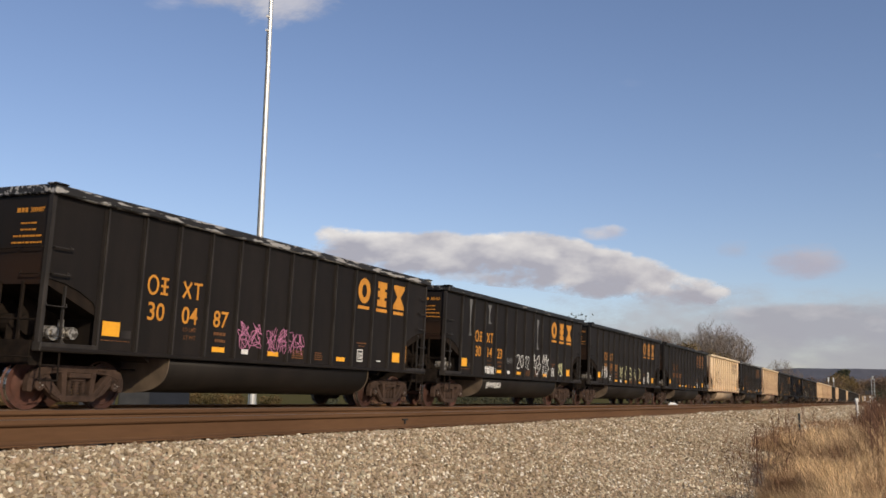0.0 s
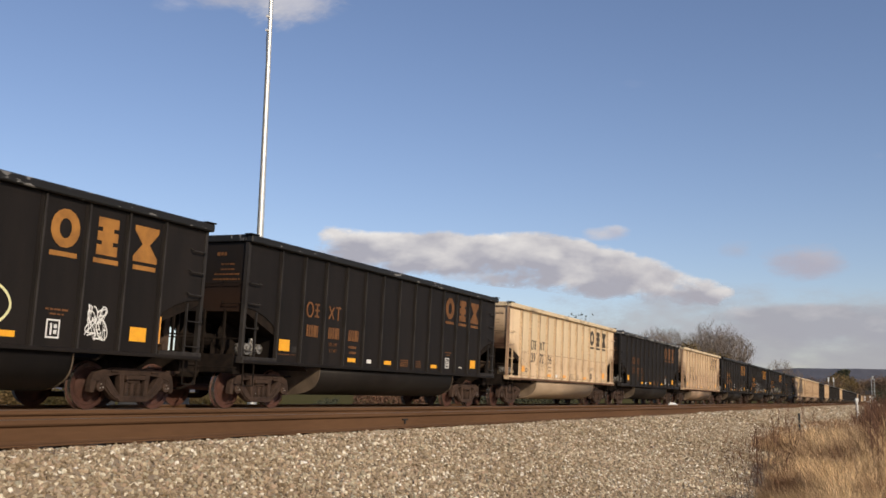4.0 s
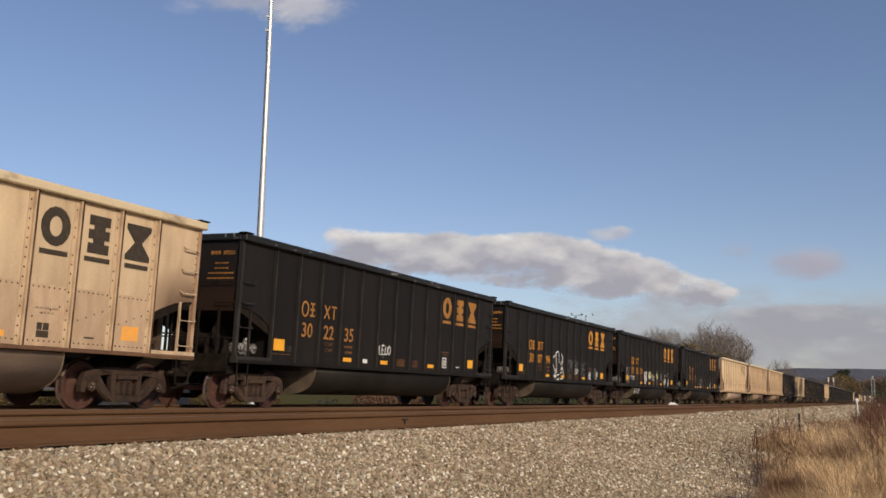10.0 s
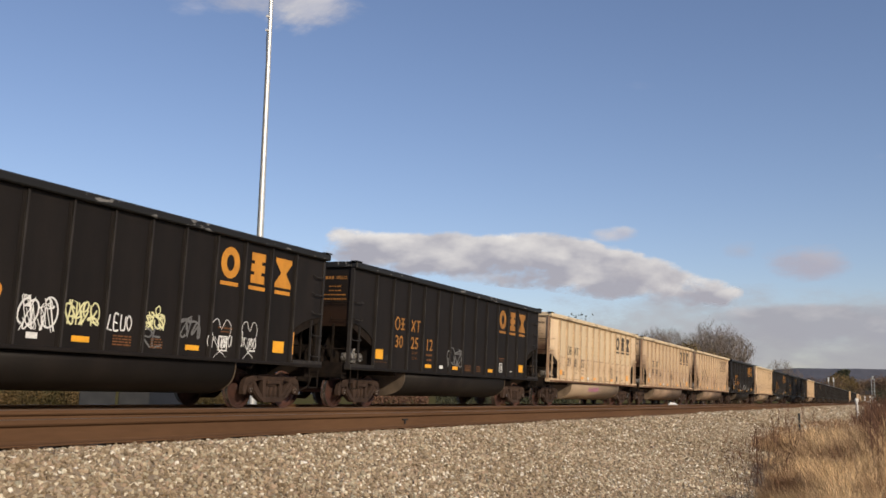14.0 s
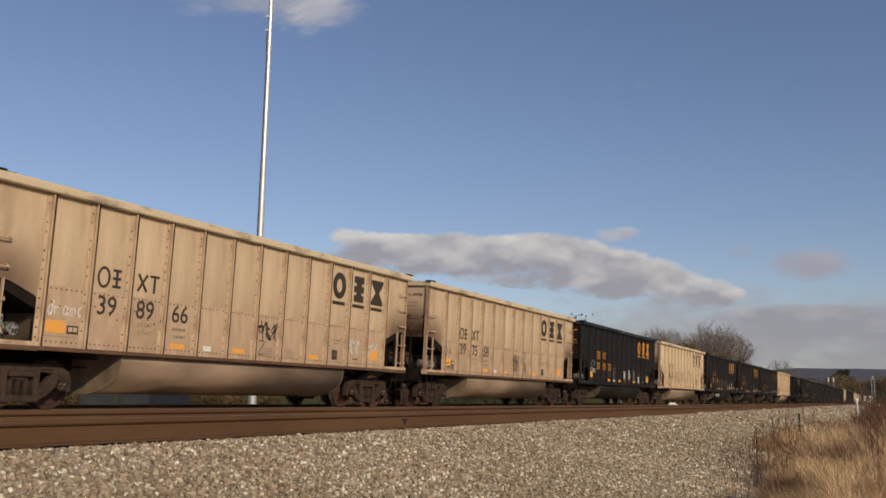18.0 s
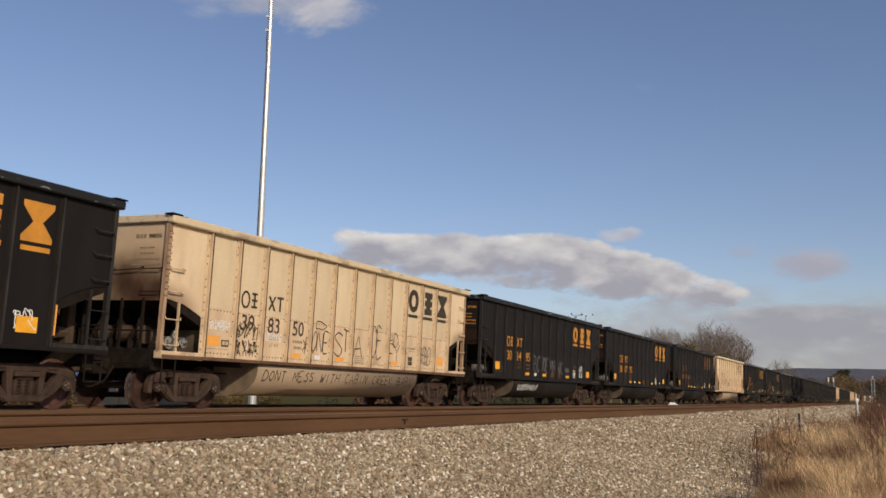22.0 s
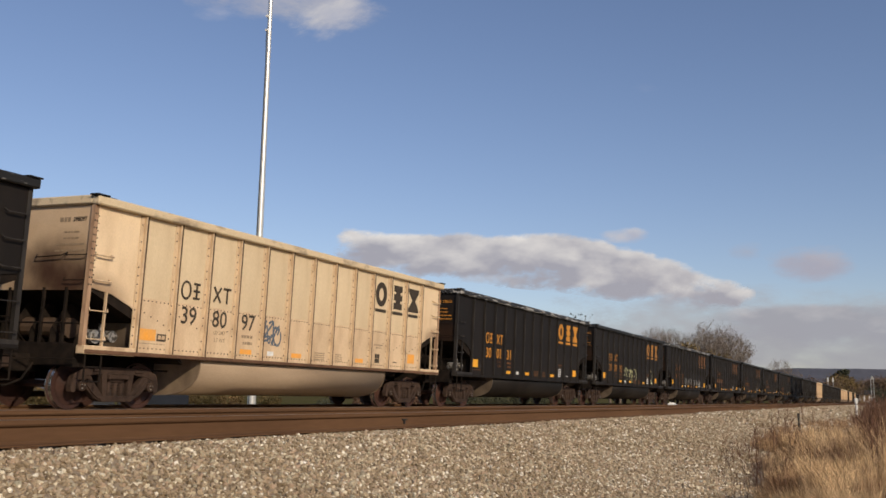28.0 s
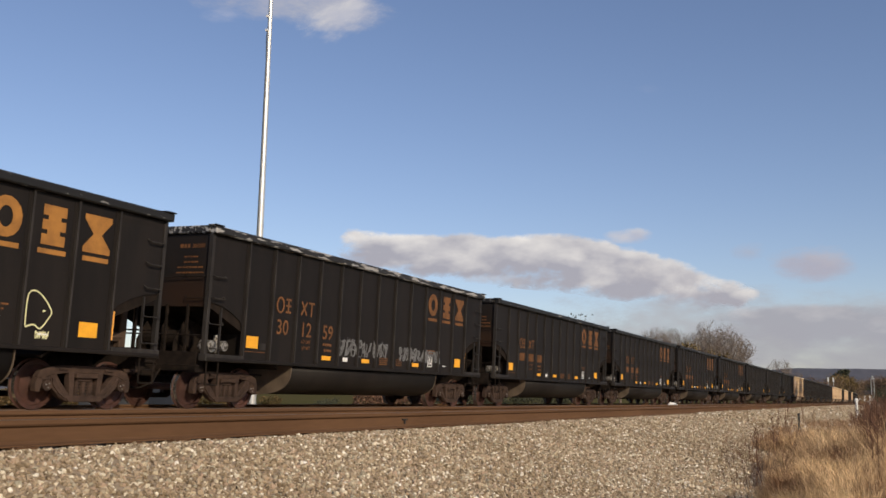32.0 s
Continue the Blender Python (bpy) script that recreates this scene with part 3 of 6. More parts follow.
def body_of(name, tan, rim, far=False, grimy=False):
    """A bathtub coal car without its lettering; x = 0 at its middle, wheels on z = 0."""
    main, ribm, endm = (TAN, TAN_RIB, TAN_END) if tan else (BLACK, BLACK_RIB, BLACK_END)
    rimm = TAN_CHORD if tan else rim
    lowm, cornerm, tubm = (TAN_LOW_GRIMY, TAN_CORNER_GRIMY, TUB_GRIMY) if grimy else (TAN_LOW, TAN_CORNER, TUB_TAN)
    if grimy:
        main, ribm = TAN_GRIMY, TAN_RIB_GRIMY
    car = thing(name, "", "coal car")
    # side sheets, panel by panel
    pan = mesh("side_panel", boxed(-0.475, 0.475, -HW, -HW + 0.02, SILL + 0.06, TOP - 0.16), main)
    if tan and not far:
        pan = mesh("side_panel", boxed(-0.475, 0.475, -HW, -HW + 0.02, 2.15, TOP - 0.16), main)
        low = mesh("lower_panel", boxed(-0.475, 0.475, -HW - 0.012, -HW + 0.01, SILL + 0.06, 2.24), lowm)
        for a, b in zip(RIBS, RIBS[1:]):
            part("lower_panel", low, lowm, car, at=pose((a + b) / 2, 0.006, 0))
    for a, b in zip(RIBS, RIBS[1:]):
        part("side_panel", pan, main, car, at=pose((a + b) / 2, 0, 0))
    for s in (-1, 1):
        part("end_side_panel", end_panel(s, tan), cornerm if tan else main, car)
    bm = bmesh.new()
    box(bm, -6.015, 6.015, HW - 0.02, HW, SILL + 0.06, TOP - 0.16)
    for s in (-1, 1):
        end_panel(s, tan, bm, HW - 0.02)
    part("off_side_wall", bm, main, car)
    # dark sheets added inside the off side to make the end openings look shaded
    for s in (-1, 1):
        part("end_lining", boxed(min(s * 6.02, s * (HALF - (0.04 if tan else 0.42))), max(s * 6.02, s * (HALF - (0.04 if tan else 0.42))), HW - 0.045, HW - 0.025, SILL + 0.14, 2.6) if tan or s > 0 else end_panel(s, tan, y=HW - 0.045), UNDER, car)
    # ribs: a bolted flange with an upright web beside it
    hat = bmesh.new()
    if tan:
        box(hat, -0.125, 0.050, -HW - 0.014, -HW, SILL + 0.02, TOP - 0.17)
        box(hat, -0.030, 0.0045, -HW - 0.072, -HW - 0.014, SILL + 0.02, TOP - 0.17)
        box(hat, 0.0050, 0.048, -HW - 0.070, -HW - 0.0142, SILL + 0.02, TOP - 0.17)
    else:
        box(hat, -0.09, 0.05, -HW - 0.010, -HW, SILL + 0.02, TOP - 0.17)
        box(hat, -0.020, 0.020, -HW - 0.055, -HW - 0.010, SILL + 0.02, TOP - 0.17)
    rib_me = mesh("rib", hat, [ribm, RIB_EDGE if tan else main])
    if not tan:
        for p in rib_me.polygons:
            p.material_index = int(p.center.y > -HW - 0.0102 or p.center.x > 0.019)
    # the right-hand strip of each web takes the dark streaked colour
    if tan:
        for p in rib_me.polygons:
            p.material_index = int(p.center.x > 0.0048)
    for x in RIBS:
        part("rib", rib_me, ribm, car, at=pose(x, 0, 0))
    if tan and not far:
        rr = random.Random(7)
        bm = bmesh.new()
        for k in range(7):
            u = rr.uniform(-0.05, 0.3)
            tube(bm, (-HALF + u - 0.1, -1.62 + rr.uniform(0, 0.15), TOP - 0.012), (-HALF + u + rr.uniform(0.1, 0.25) - 0.1, -1.55 + rr.uniform(-0.04, 0.04), TOP + 0.012), rr.uniform(0.02, 0.04), 0.015, seg=6)
        part("coal_crust", bm, CRUST, car, "black coal crust on the corner")
    # top chord and sills
    for s in (-1, 1):
        part("top_chord", boxed(-HALF - 0.09, HALF + 0.13, min(s * 1.47, s * 1.66), max(s * 1.47, s * 1.66), TOP - 0.17, TOP, bevel=0.025), rimm, car)
        part("end_chord", boxed(min(s * (HALF - 0.1), s * (HALF + 0.08)), max(s * (HALF - 0.1), s * (HALF + 0.08)), -1.465, 1.465, TOP - 0.15, TOP + 0.02, bevel=0.02), rimm, car)
        part("side_sill", boxed(-HALF - 0.05, HALF + 0.05, min(s * 1.42, s * 1.63), max(s * 1.42, s * 1.60), SILL - 0.02, SILL + 0.055, bevel=0.01), SILL_RUST if tan else main, car)
        part("end_ledge", boxed(min(s * 6.1, s * (HALF + 0.06)), max(s * 6.1, s * (HALF + 0.06)), -1.62, -1.40, SILL - 0.03, SILL + 0.13, bevel=0.012), ribm, car)
        for y in (-1.56, 1.56):
            part("corner_cap", boxed(min(s * (HALF - 0.16), s * (HALF + 0.15)), max(s * (HALF - 0.16), s * (HALF + 0.15)), y - 0.125, y + 0.11, TOP + 0.002, TOP + 0.03, bevel=0.012), CRUST if tan else rimm, car)
        # end walls, slope sheets, end sill
        part("end_wall", boxed(min(s * HALF, s * (HALF - 0.03)), max(s * HALF, s * (HALF - 0.03)), -1.46, 1.46, 2.25, TOP - 0.15), endm, car, "end wall stained by soot and rust")
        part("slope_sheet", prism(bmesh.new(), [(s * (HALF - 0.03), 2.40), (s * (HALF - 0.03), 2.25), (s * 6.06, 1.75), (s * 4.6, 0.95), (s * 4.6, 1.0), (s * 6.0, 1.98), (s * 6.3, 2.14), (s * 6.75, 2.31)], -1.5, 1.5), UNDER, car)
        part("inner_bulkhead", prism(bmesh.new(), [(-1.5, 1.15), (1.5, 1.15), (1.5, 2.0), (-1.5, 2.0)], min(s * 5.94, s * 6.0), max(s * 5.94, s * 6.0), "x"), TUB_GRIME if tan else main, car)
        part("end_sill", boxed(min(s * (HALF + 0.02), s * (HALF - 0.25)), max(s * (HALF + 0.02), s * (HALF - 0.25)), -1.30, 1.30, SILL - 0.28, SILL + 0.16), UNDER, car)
        for y in (-1.5, 1.5):
            part("corner_post", boxed(min(s * HALF, s * (HALF + 0.03)) - 0.03, max(s * HALF, s * (HALF + 0.03)) + 0.03, y - 0.05, y + 0.05, SILL + 0.1, TOP - 0.17), TAN_POST if tan else ribm, car)
        # gussets over the draft gear carry the slope sheet
        for y in (-0.55, 0.0, 0.55):
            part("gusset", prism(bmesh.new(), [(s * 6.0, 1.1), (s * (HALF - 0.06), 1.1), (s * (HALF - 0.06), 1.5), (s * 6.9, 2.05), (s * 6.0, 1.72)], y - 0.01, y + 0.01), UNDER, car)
        truck_at(car, s * 6.0, far)
        bm = boxed(min(s * 7.1, s * 7.75), max(s * 7.1, s * 7.75), -0.17, 0.17, 0.68, 1.02, bevel=0.02)
        part("draft_sill", bm, UNDER, car)
        bm = boxed(min(s * 7.7, s * 8.06), max(s * 7.7, s * 8.06), -0.12, 0.12, 0.74, 0.98, bevel=0.03)
        box(bm, min(s * 7.92, s * 8.08), max(s * 7.92, s * 8.08), -0.20, 0.2, 0.70, 1.02, bevel=0.04)
        part("coupler", bm, TRUCK, car)
        if far:
            continue
        # ladder in the opening, and steps below
        for x in (HALF - 0.42,):
            part("ladder_stile", boxed(s * x - 0.017, s * x + 0.017, -HW - 0.03, -HW + 0.02, SILL + 0.1, 2.26), ribm, car)
        for z in (1.34, 1.87):
            part("grab_iron", grab([(s * (HALF + 0.0), -HW - 0.05, z + 0.05), (s * (HALF + 0.0), -HW - 0.07, z), (s * (HALF - 0.44), -HW - 0.07, z), (s * (HALF - 0.44), -HW - 0.05, z + 0.06)], 0.012), ribm, car)
        for z in (2.46, 2.94) + (() if s < 0 else (3.4,)):
            part("grab_iron", grab([(s * (HALF - 0.05), -HW, z), (s * (HALF - 0.05), -HW - 0.09, z - 0.02), (s * (HALF - 0.45), -HW - 0.09, z - 0.02), (s * (HALF - 0.45), -HW, z + 0.03)], 0.016), ribm, car)
            part("grab_iron", grab([(s * HALF, -1.42, z), (s * (HALF + 0.08), -1.40, z - 0.03), (s * (HALF + 0.08), -0.92, z - 0.03), (s * HALF, -0.86, z + 0.03)] + ([(s * (HALF + 0.08), -0.80, z - 0.03), (s * (HALF + 0.08), -0.10, z - 0.06), (s * HALF, -0.04, z)] if z > 2.6 else []), 0.012), UNDER, car)
        part("step_rung", bent([(s * (HALF - 0.03), -HW - 0.04, 0.82), (s * (HALF - 0.42), -HW - 0.04, 0.82)], 0.016), UNDER, car)
        part("step", bent([(s * (HALF - 0.03), -HW - 0.04, SILL), (s * (HALF - 0.03), -HW - 0.04, 0.55), (s * (HALF - 0.42), -HW - 0.04, 0.55), (s * (HALF - 0.42), -HW - 0.04, SILL)], 0.018), UNDER, car)
        for y in (-0.95, -0.35, 0.6):
            part("end_ladder_stile", boxed(s * (HALF + 0.0) - 0.025, s * (HALF + 0.0) + 0.025, y - 0.025, y + 0.025, SILL + 0.1, 2.3), UNDER, car)
        part("end_platform_bar", bent([(s * HALF, -1.4, 1.62), (s * HALF, 1.4, 1.62)], 0.02), UNDER, car)
        part("air_hose", bent([(s * 7.5, -0.45, 0.85), (s * 7.75, -0.5, 0.55), (s * 7.95, -0.35, 0.42), (s * 8.07, -0.1, 0.42)], 0.024), UNDER, car)
        if s > 0:
            part("brake_cylinder", tube(boxed(HALF - 0.16, HALF + 0.02, -0.72, -0.5, 1.2, 2.12, bevel=0.02), (HALF - 0.35, -0.61, 1.45), (HALF - 0.1, -0.61, 1.45), 0.12), TUB_RUST, car, "rusty brake cylinder")
            part("end_reflector", boxed(6.13, 6.16, -HW - 0.02, -HW, 1.35, 1.9), ORANGE, car)
        part("uncoupling_lever", bent([(s * 7.45, -1.5, 0.95), (s * 7.5, -0.6, 0.95), (s * 7.7, -0.15, 0.9)], 0.016), UNDER, car)
    # the two bathtubs, and the sill between them
    tub = bmesh.new()
    q, deep = (0.74, 0.79) if tan else (0.66, 0.74)
    prof = [(math.copysign(abs(math.cos(a)) ** q, math.cos(a)) * 1.50, 1.06 - abs(math.sin(a)) ** q * deep) for a in [math.pi + math.pi * i / 44 for i in range(45)]]
    prism(tub, prof, -4.02, 4.02, "x")
    for f in tub.faces:
        f.smooth = abs(f.normal.x) < 0.9
    part("tub", tub, tubm if tan else BLACK, car, "rounded belly tub hung between the trucks")
    for s in (-1, 1):
        part("tub_end_flange", prism(bmesh.new(), [(y * 1.01, z - (0.012 if z < 1 else 0)) for y, z in prof], min(s * 4.02, s * 4.05), max(s * 4.02, s * 4.05), "x"), TUB_END_TAN if tan else TUB_GRIME, car, "grimy end plate")
    part("centre_sill", boxed(-7.0, 7.0, -0.2, 0.2, 0.72, 1.06), UNDER, car)
    part("brake_rod", bent([(-5.0, -0.6, 0.80), (-4.0, -0.6, 0.80)], 0.02), UNDER, car)
    if far:
        return car
    # brake gear on the platform
    bm = tube(bmesh.new(), (-6.9, -0.7, 1.55), (-6.9, 0.5, 1.55), 0.2, seg=14)
    part("air_reservoir", bm, TUB_RUST if tan else UNDER, car)
    bm = tube(bmesh.new(), (-6.86, -1.32, 1.40), (-6.86, -1.02, 1.40), 0.135, seg=12)
    tube(bm, (-6.86, -1.36, 1.40), (-6.86, -1.325, 1.40), 0.08, seg=12)
    tube(bm, (-6.44, -1.34, 1.42), (-6.44, -1.10, 1.42), 0.115, seg=12)
    tube(bm, (-6.62, -1.20, 1.52), (-6.62, -1.20, 1.66), 0.055, seg=10)
    tube(bm, (-6.66, -1.28, 1.28), (-6.60, -1.28, 1.20), 0.04, seg=8)
    box(bm, -6.74, -6.54, -1.25, -1.05, 1.30, 1.51, bevel=0.02)
    part("brake_valve", bm, CHROME, car)
    bm = bmesh.new()
    for k in range(24):
        a = 2 * math.pi * k / 24
        b2 = 2 * math.pi * (k + 1) / 24
        tube(bm, (HALF + 0.12, 0.8 + 0.28 * math.cos(a), 2.5 + 0.28 * math.sin(a)), (HALF + 0.12, 0.8 + 0.28 * math.cos(b2), 2.5 + 0.28 * math.sin(b2)), 0.018, seg=5)
    part("hand_brake_wheel", bm, UNDER, car)
    # rivets
    if tan:
        pts = []
        for a in RIBS[:-1]:
            pts += [(a + 0.16 + 0.115 * k, 2.19) for k in range(7)] + [(a + 0.16 + 0.115 * k, 1.24) for k in range(7)]
        bolts = []
        for i, x in enumerate(RIBS):
            bolts += [(x - 0.078, z) for z in [1.3 + 0.17 * k for k in range(15)] if (i * 7 + int(z * 10)) % 5]
        for i in (0, 1, 2):
            pts += [(RIBS[i] + 0.2 + 0.19 * k, 1.95 - 0.07 * k) for k in range(4)]
            pts += [(RIBS[9 + i] + 0.2 + 0.19 * k, 1.66 + 0.07 * k) for k in range(4)]
        pts += [(-HALF + 0.06, 2.4 + 0.14 * k) for k in range(10)] + [(HALF - 0.06, 2.4 + 0.14 * k) for k in range(10)]
        tagged(part("rivets", rivets(pts, -HW - 0.007, 0.021), INK, car), kind="stuff")
        tagged(part("rib_bolts", rivets(bolts, -HW - 0.014, 0.022), INK, car), kind="stuff")
        tagged(part("post_rivets", rivets([(u, z) for z in [2.35 + 0.135 * k for k in range(11)] for u in (-HALF - 0.042, -HALF + 0.014)], -1.552, 0.023), INK, car), kind="stuff")
    return car


def squiggle(rng, x0, x1, z0, z1, width, loops, y=None):
    """Sprayed scrawl: each character a looping stroke with a quick angular one over it."""
    bm = bmesh.new()
    high, mid = z1 - z0, (z0 + z1) / 2
    n = max(2, int((x1 - x0) / (high * (0.5 if y is None else 0.95))))
    wide = (x1 - x0) / n
    for k in range(n):
        cx = x0 + (k + 0.5) * wide
        for j in range(loops - 2):
            f1, f2, p1, p2, p3 = rng.choice((1, 1, 2)), rng.choice((2, 3)), rng.uniform(0, 6.28), rng.uniform(0, 6.28), rng.uniform(0, 6.28)
            end = rng.uniform(0.55, 0.95)
            pts = []
            for i in range(26):
                u = end * i / 25 * 6.28
                pts.append((cx + wide * (0.34 * math.sin(f1 * u + p1) + 0.18 * math.sin(f2 * u + p2)), mid + high * (0.30 * math.sin(u + p3) + 0.15 * math.sin(f2 * u + p1))))
            ribbon(bm, pts, width * rng.uniform(0.8, 1.1), y)
        zig = [(cx + wide * rng.uniform(-0.5, 0.5), (z0 + 0.06 * high) if (i + k) % 2 else z1 - rng.uniform(0, 0.25) * high) for i in range(rng.randint(2, 4))]
        zig.sort()
        ribbon(bm, zig, width, y)
    bmesh.ops.recalc_face_normals(bm, faces=bm.faces)
    return bm


STROKES = {
    "A": "0,0 .5,1 1,0|.2,.38 .8,.38", "B": "0,0 0,1 .7,.95 .75,.6 0,.5 .85,.45 .9,.1 0,0", "C": ".9,.85 .5,1 .1,.7 .1,.3 .5,0 .9,.15", "D": "0,0 0,1 .6,.9 .95,.5 .6,.08 0,0",
    "E": ".85,1 0,1 0,0 .9,0|0,.5 .65,.5", "G": ".9,.85 .5,1 .1,.6 .2,.1 .8,0 .9,.4 .55,.4", "H": "0,0 0,1|1,0 1,1|0,.5 1,.5", "I": ".5,0 .5,1", "K": "0,0 0,1|.9,1 0,.45 .9,0", "L": "0,1 0,0 .8,0",
    "M": "0,0 .1,1 .5,.3 .9,1 1,0", "N": "0,0 0,1 .9,0 .9,1", "O": ".5,0 .1,.3 .1,.7 .5,1 .9,.7 .9,.3 .5,0", "R": "0,0 0,1 .8,.9 .7,.55 0,.5 .9,0", "S": ".9,.9 .4,1 .1,.75 .85,.35 .6,.02 .05,.12",
    "T": "0,1 1,1|.5,1 .5,0", "W": "0,1 .25,0 .5,.6 .75,0 1,1", "Y": "0,1 .5,.5 1,1.05|.5,.5 .4,0", "0": ".5,0 .1,.3 .1,.7 .5,1 .9,.7 .9,.3 .5,0", "1": ".2,.8 .5,1 .5,0", "2": ".1,.8 .5,1 .85,.75 .1,0 1,0", "4": ".7,0 .7,1 .05,.35 .95,.35",
    "F": "0,0 0,1 .85,1|0,.5 .6,.5", "J": ".8,1 .75,.2 .4,0 .1,.2", "P": "0,0 0,1 .8,.9 .75,.5 0,.45", "U": "0,1 .05,.15 .45,0 .85,.15 .9,1", "V": "0,1 .45,0 .9,1", "X": "0,0 .9,1|0,1 .9,0", "Z": "0,1 .9,1 0,0 .9,0",
    "d": ".85,1 .75,0|.75,.5 .4,.6 .1,.3 .4,0 .75,.2", "r": "0,.6 .1,0|.05,.4 .4,.6 .7,.5", "a": ".8,.55 .4,.6 .1,.3 .4,0 .75,.2 .8,.6 .9,0", "m": "0,.6 .05,0|.05,.4 .3,.6 .4,0|.4,.4 .7,.6 .9,0",
    "*": ".1,.2 .9,.8|.1,.8 .9,.2|.5,0 .5,1",
}
# outlines sprayed free-hand, in a unit box
OUTLINES = {
    "throw_up": "0,.75 .02,.60 .22,.30 .36,.40 .38,.28 .30,.24 .15,.08|.02,.75 .28,.88|.27,.87 .30,.96 .44,1 .53,.95 .56,.60|.29,.90 .37,.45|.63,.97 .82,.87 .88,.68 .83,.50 .73,.36 .68,.40 .78,.68 .71,.55 .69,.40|.73,.32 .83,.43 .92,.36 .98,.22 .95,.06 .82,.03 .64,.05|.24,.02 .36,.14 .54,.18 .64,.20 .84,.28|.40,.02 .54,0 .64,.10",
    "long_bubble": "0,.44 .02,.70 .08,.91 .17,1 .25,.95 .28,.76 .22,.60 .16,.62 .13,.77 .17,.90 .24,.92|.22,.60 .25,.44 .28,.22|0,.44 .06,.56 .11,.50|.28,.84 .34,.93 .39,.84 .42,.62 .44,.44 .48,.55 .52,.77 .47,.92 .43,.84|.52,.62 .56,.88 .59,.88 .59,.62 .64,.55 .69,.88 .72,.95|.63,.11 .63,.40 .67,.55 .73,.58|.67,.02 .66,.26|.73,.95 .81,.99 .92,.84 .99,.58 .98,.33 .92,.18|.83,.58 .83,.47|.80,.44 .83,.50 .86,.45",
    "profile": "0,.05 .03,.95 .45,1 .95,.55 .85,.28 .58,0 .33,.1 0,.02|.62,.5 .72,.52",
    "heart": ".5,.0 .1,.5 .05,.85 .3,1 .5,.7 .7,1 .95,.85 .9,.5 .5,0|.2,-.2 .5,0 .8,-.15",
    "arrow_star": "0,.75 .1,.6 .18,1 .2,.68 .5,.75 .75,.95 .8,.55 1,.5 .85,.3 .45,0 .3,.3 0,.4|.2,.65 .35,.3 .45,.6 .6,.25 .75,.6|.02,.1 .1,.3|.55,-.1 .65,.1",
    "burst": "0,.1 .05,.75 .2,.6 .3,1 .45,.65 .6,1 .7,.65 .95,.8 .8,.5 1,.35 .9,.2",
}


def outlined(rng, name, x, z, w, h, width):
    """Free-hand outline with its corners rounded off."""
    bm = bmesh.new()
    for stroke in OUTLINES[name].split("|"):
        line = rounded([tuple(float(v) for v in q.split(",")) for q in stroke.split()])
        ribbon(bm, [(x + a * w, z + b * h) for a, b in line], width * rng.uniform(0.9, 1.1))
    bmesh.ops.recalc_face_normals(bm, faces=bm.faces)
    return bm



def ribbon(bm, pts, width, y=None):
    """One flat stroke with mitred corners; it rises a hair along its length so that crossings stay clear."""
    line = [pts[0]]
    for q in pts[1:]:
        if math.hypot(q[0] - line[-1][0], q[1] - line[-1][1]) > 0.006:
            line.append(q)
    if len(line) < 2:
        return
    base, rows = FACE - 0.003 if y is None else y, []
    for i, (px, pz) in enumerate(line):
        (ax, az), (bx, bz) = line[max(i - 1, 0)], line[min(i + 1, len(line) - 1)]
        d = math.hypot(bx - ax, bz - az) or 1.0
        nx, nz = -(bz - az) / d * width / 2, (bx - ax) / d * width / 2
        rows.append([bm.verts.new((px + s * nx, base - 0.00006 * i, pz + s * nz)) for s in (1, -1)])
    for a, b in zip(rows, rows[1:]):
        bm.faces.new((a[0], a[1], b[1], b[0]))


def rounded(pts):
    """A smooth line through the points."""
    ends = [pts[0]] + pts + [pts[-1]]
    line = []
    for a, b, c, d in zip(ends, ends[1:], ends[2:], ends[3:]):
        for i in range(4):
            t = i / 4
            line.append(tuple(0.5 * (2 * q + (r - o) * t + (2 * o - 5 * q + 4 * r - e) * t * t + (3 * q - o - 3 * r + e) * t ** 3) for o, q, r, e in zip(a, b, c, d)))
    return line + [pts[-1]]


def sprayed_word(rng, text, x, z, h, pitch, width, y=None):
    """Hand-sprayed letters, one every pitch metres, each with its own slant."""
    bm = bmesh.new()
    for k, ch in enumerate(text):
        if ch == " ":
            continue
        w, slant, lift = min(h * 0.72, pitch * 0.85), rng.uniform(-0.04, 0.16) * h, rng.uniform(-0.06, 0.06) * h
        for stroke in STROKES[ch].split("|"):
            pts = [tuple(float(v) for v in p.split(",")) for p in stroke.split()]
            pts = [(x + k * pitch + (a + rng.uniform(-0.06, 0.06)) * w + b * slant, z + lift + (b + rng.uniform(-0.06, 0.06)) * h) for a, b in pts]
            ribbon(bm, rounded(pts) if len(pts) > 3 else pts, width * rng.uniform(0.85, 1.1), y)
    bmesh.ops.recalc_face_normals(bm, faces=bm.faces)
    return bm


def bars(rows, y=FACE, axis="y"):
    """Unreadable small lettering as rows of short bars: (x0, x1, z, height)."""
    bm = bmesh.new()
    rng = random.Random(3)
    for x0, x1, z, h in rows:
        x = x0
        while x < x1 - 0.02:
            w = min(rng.choice((0.05, 0.07, 0.1, 0.14)), x1 - x)
            if axis == "y":
                box(bm, x, x + w, y - 0.004, y, z, z + h)
            else:
                box(bm, y - 0.004, y, x, x + w, z, z + h)
            x += w + 0.025
    return bm


MARK_MESH = {}


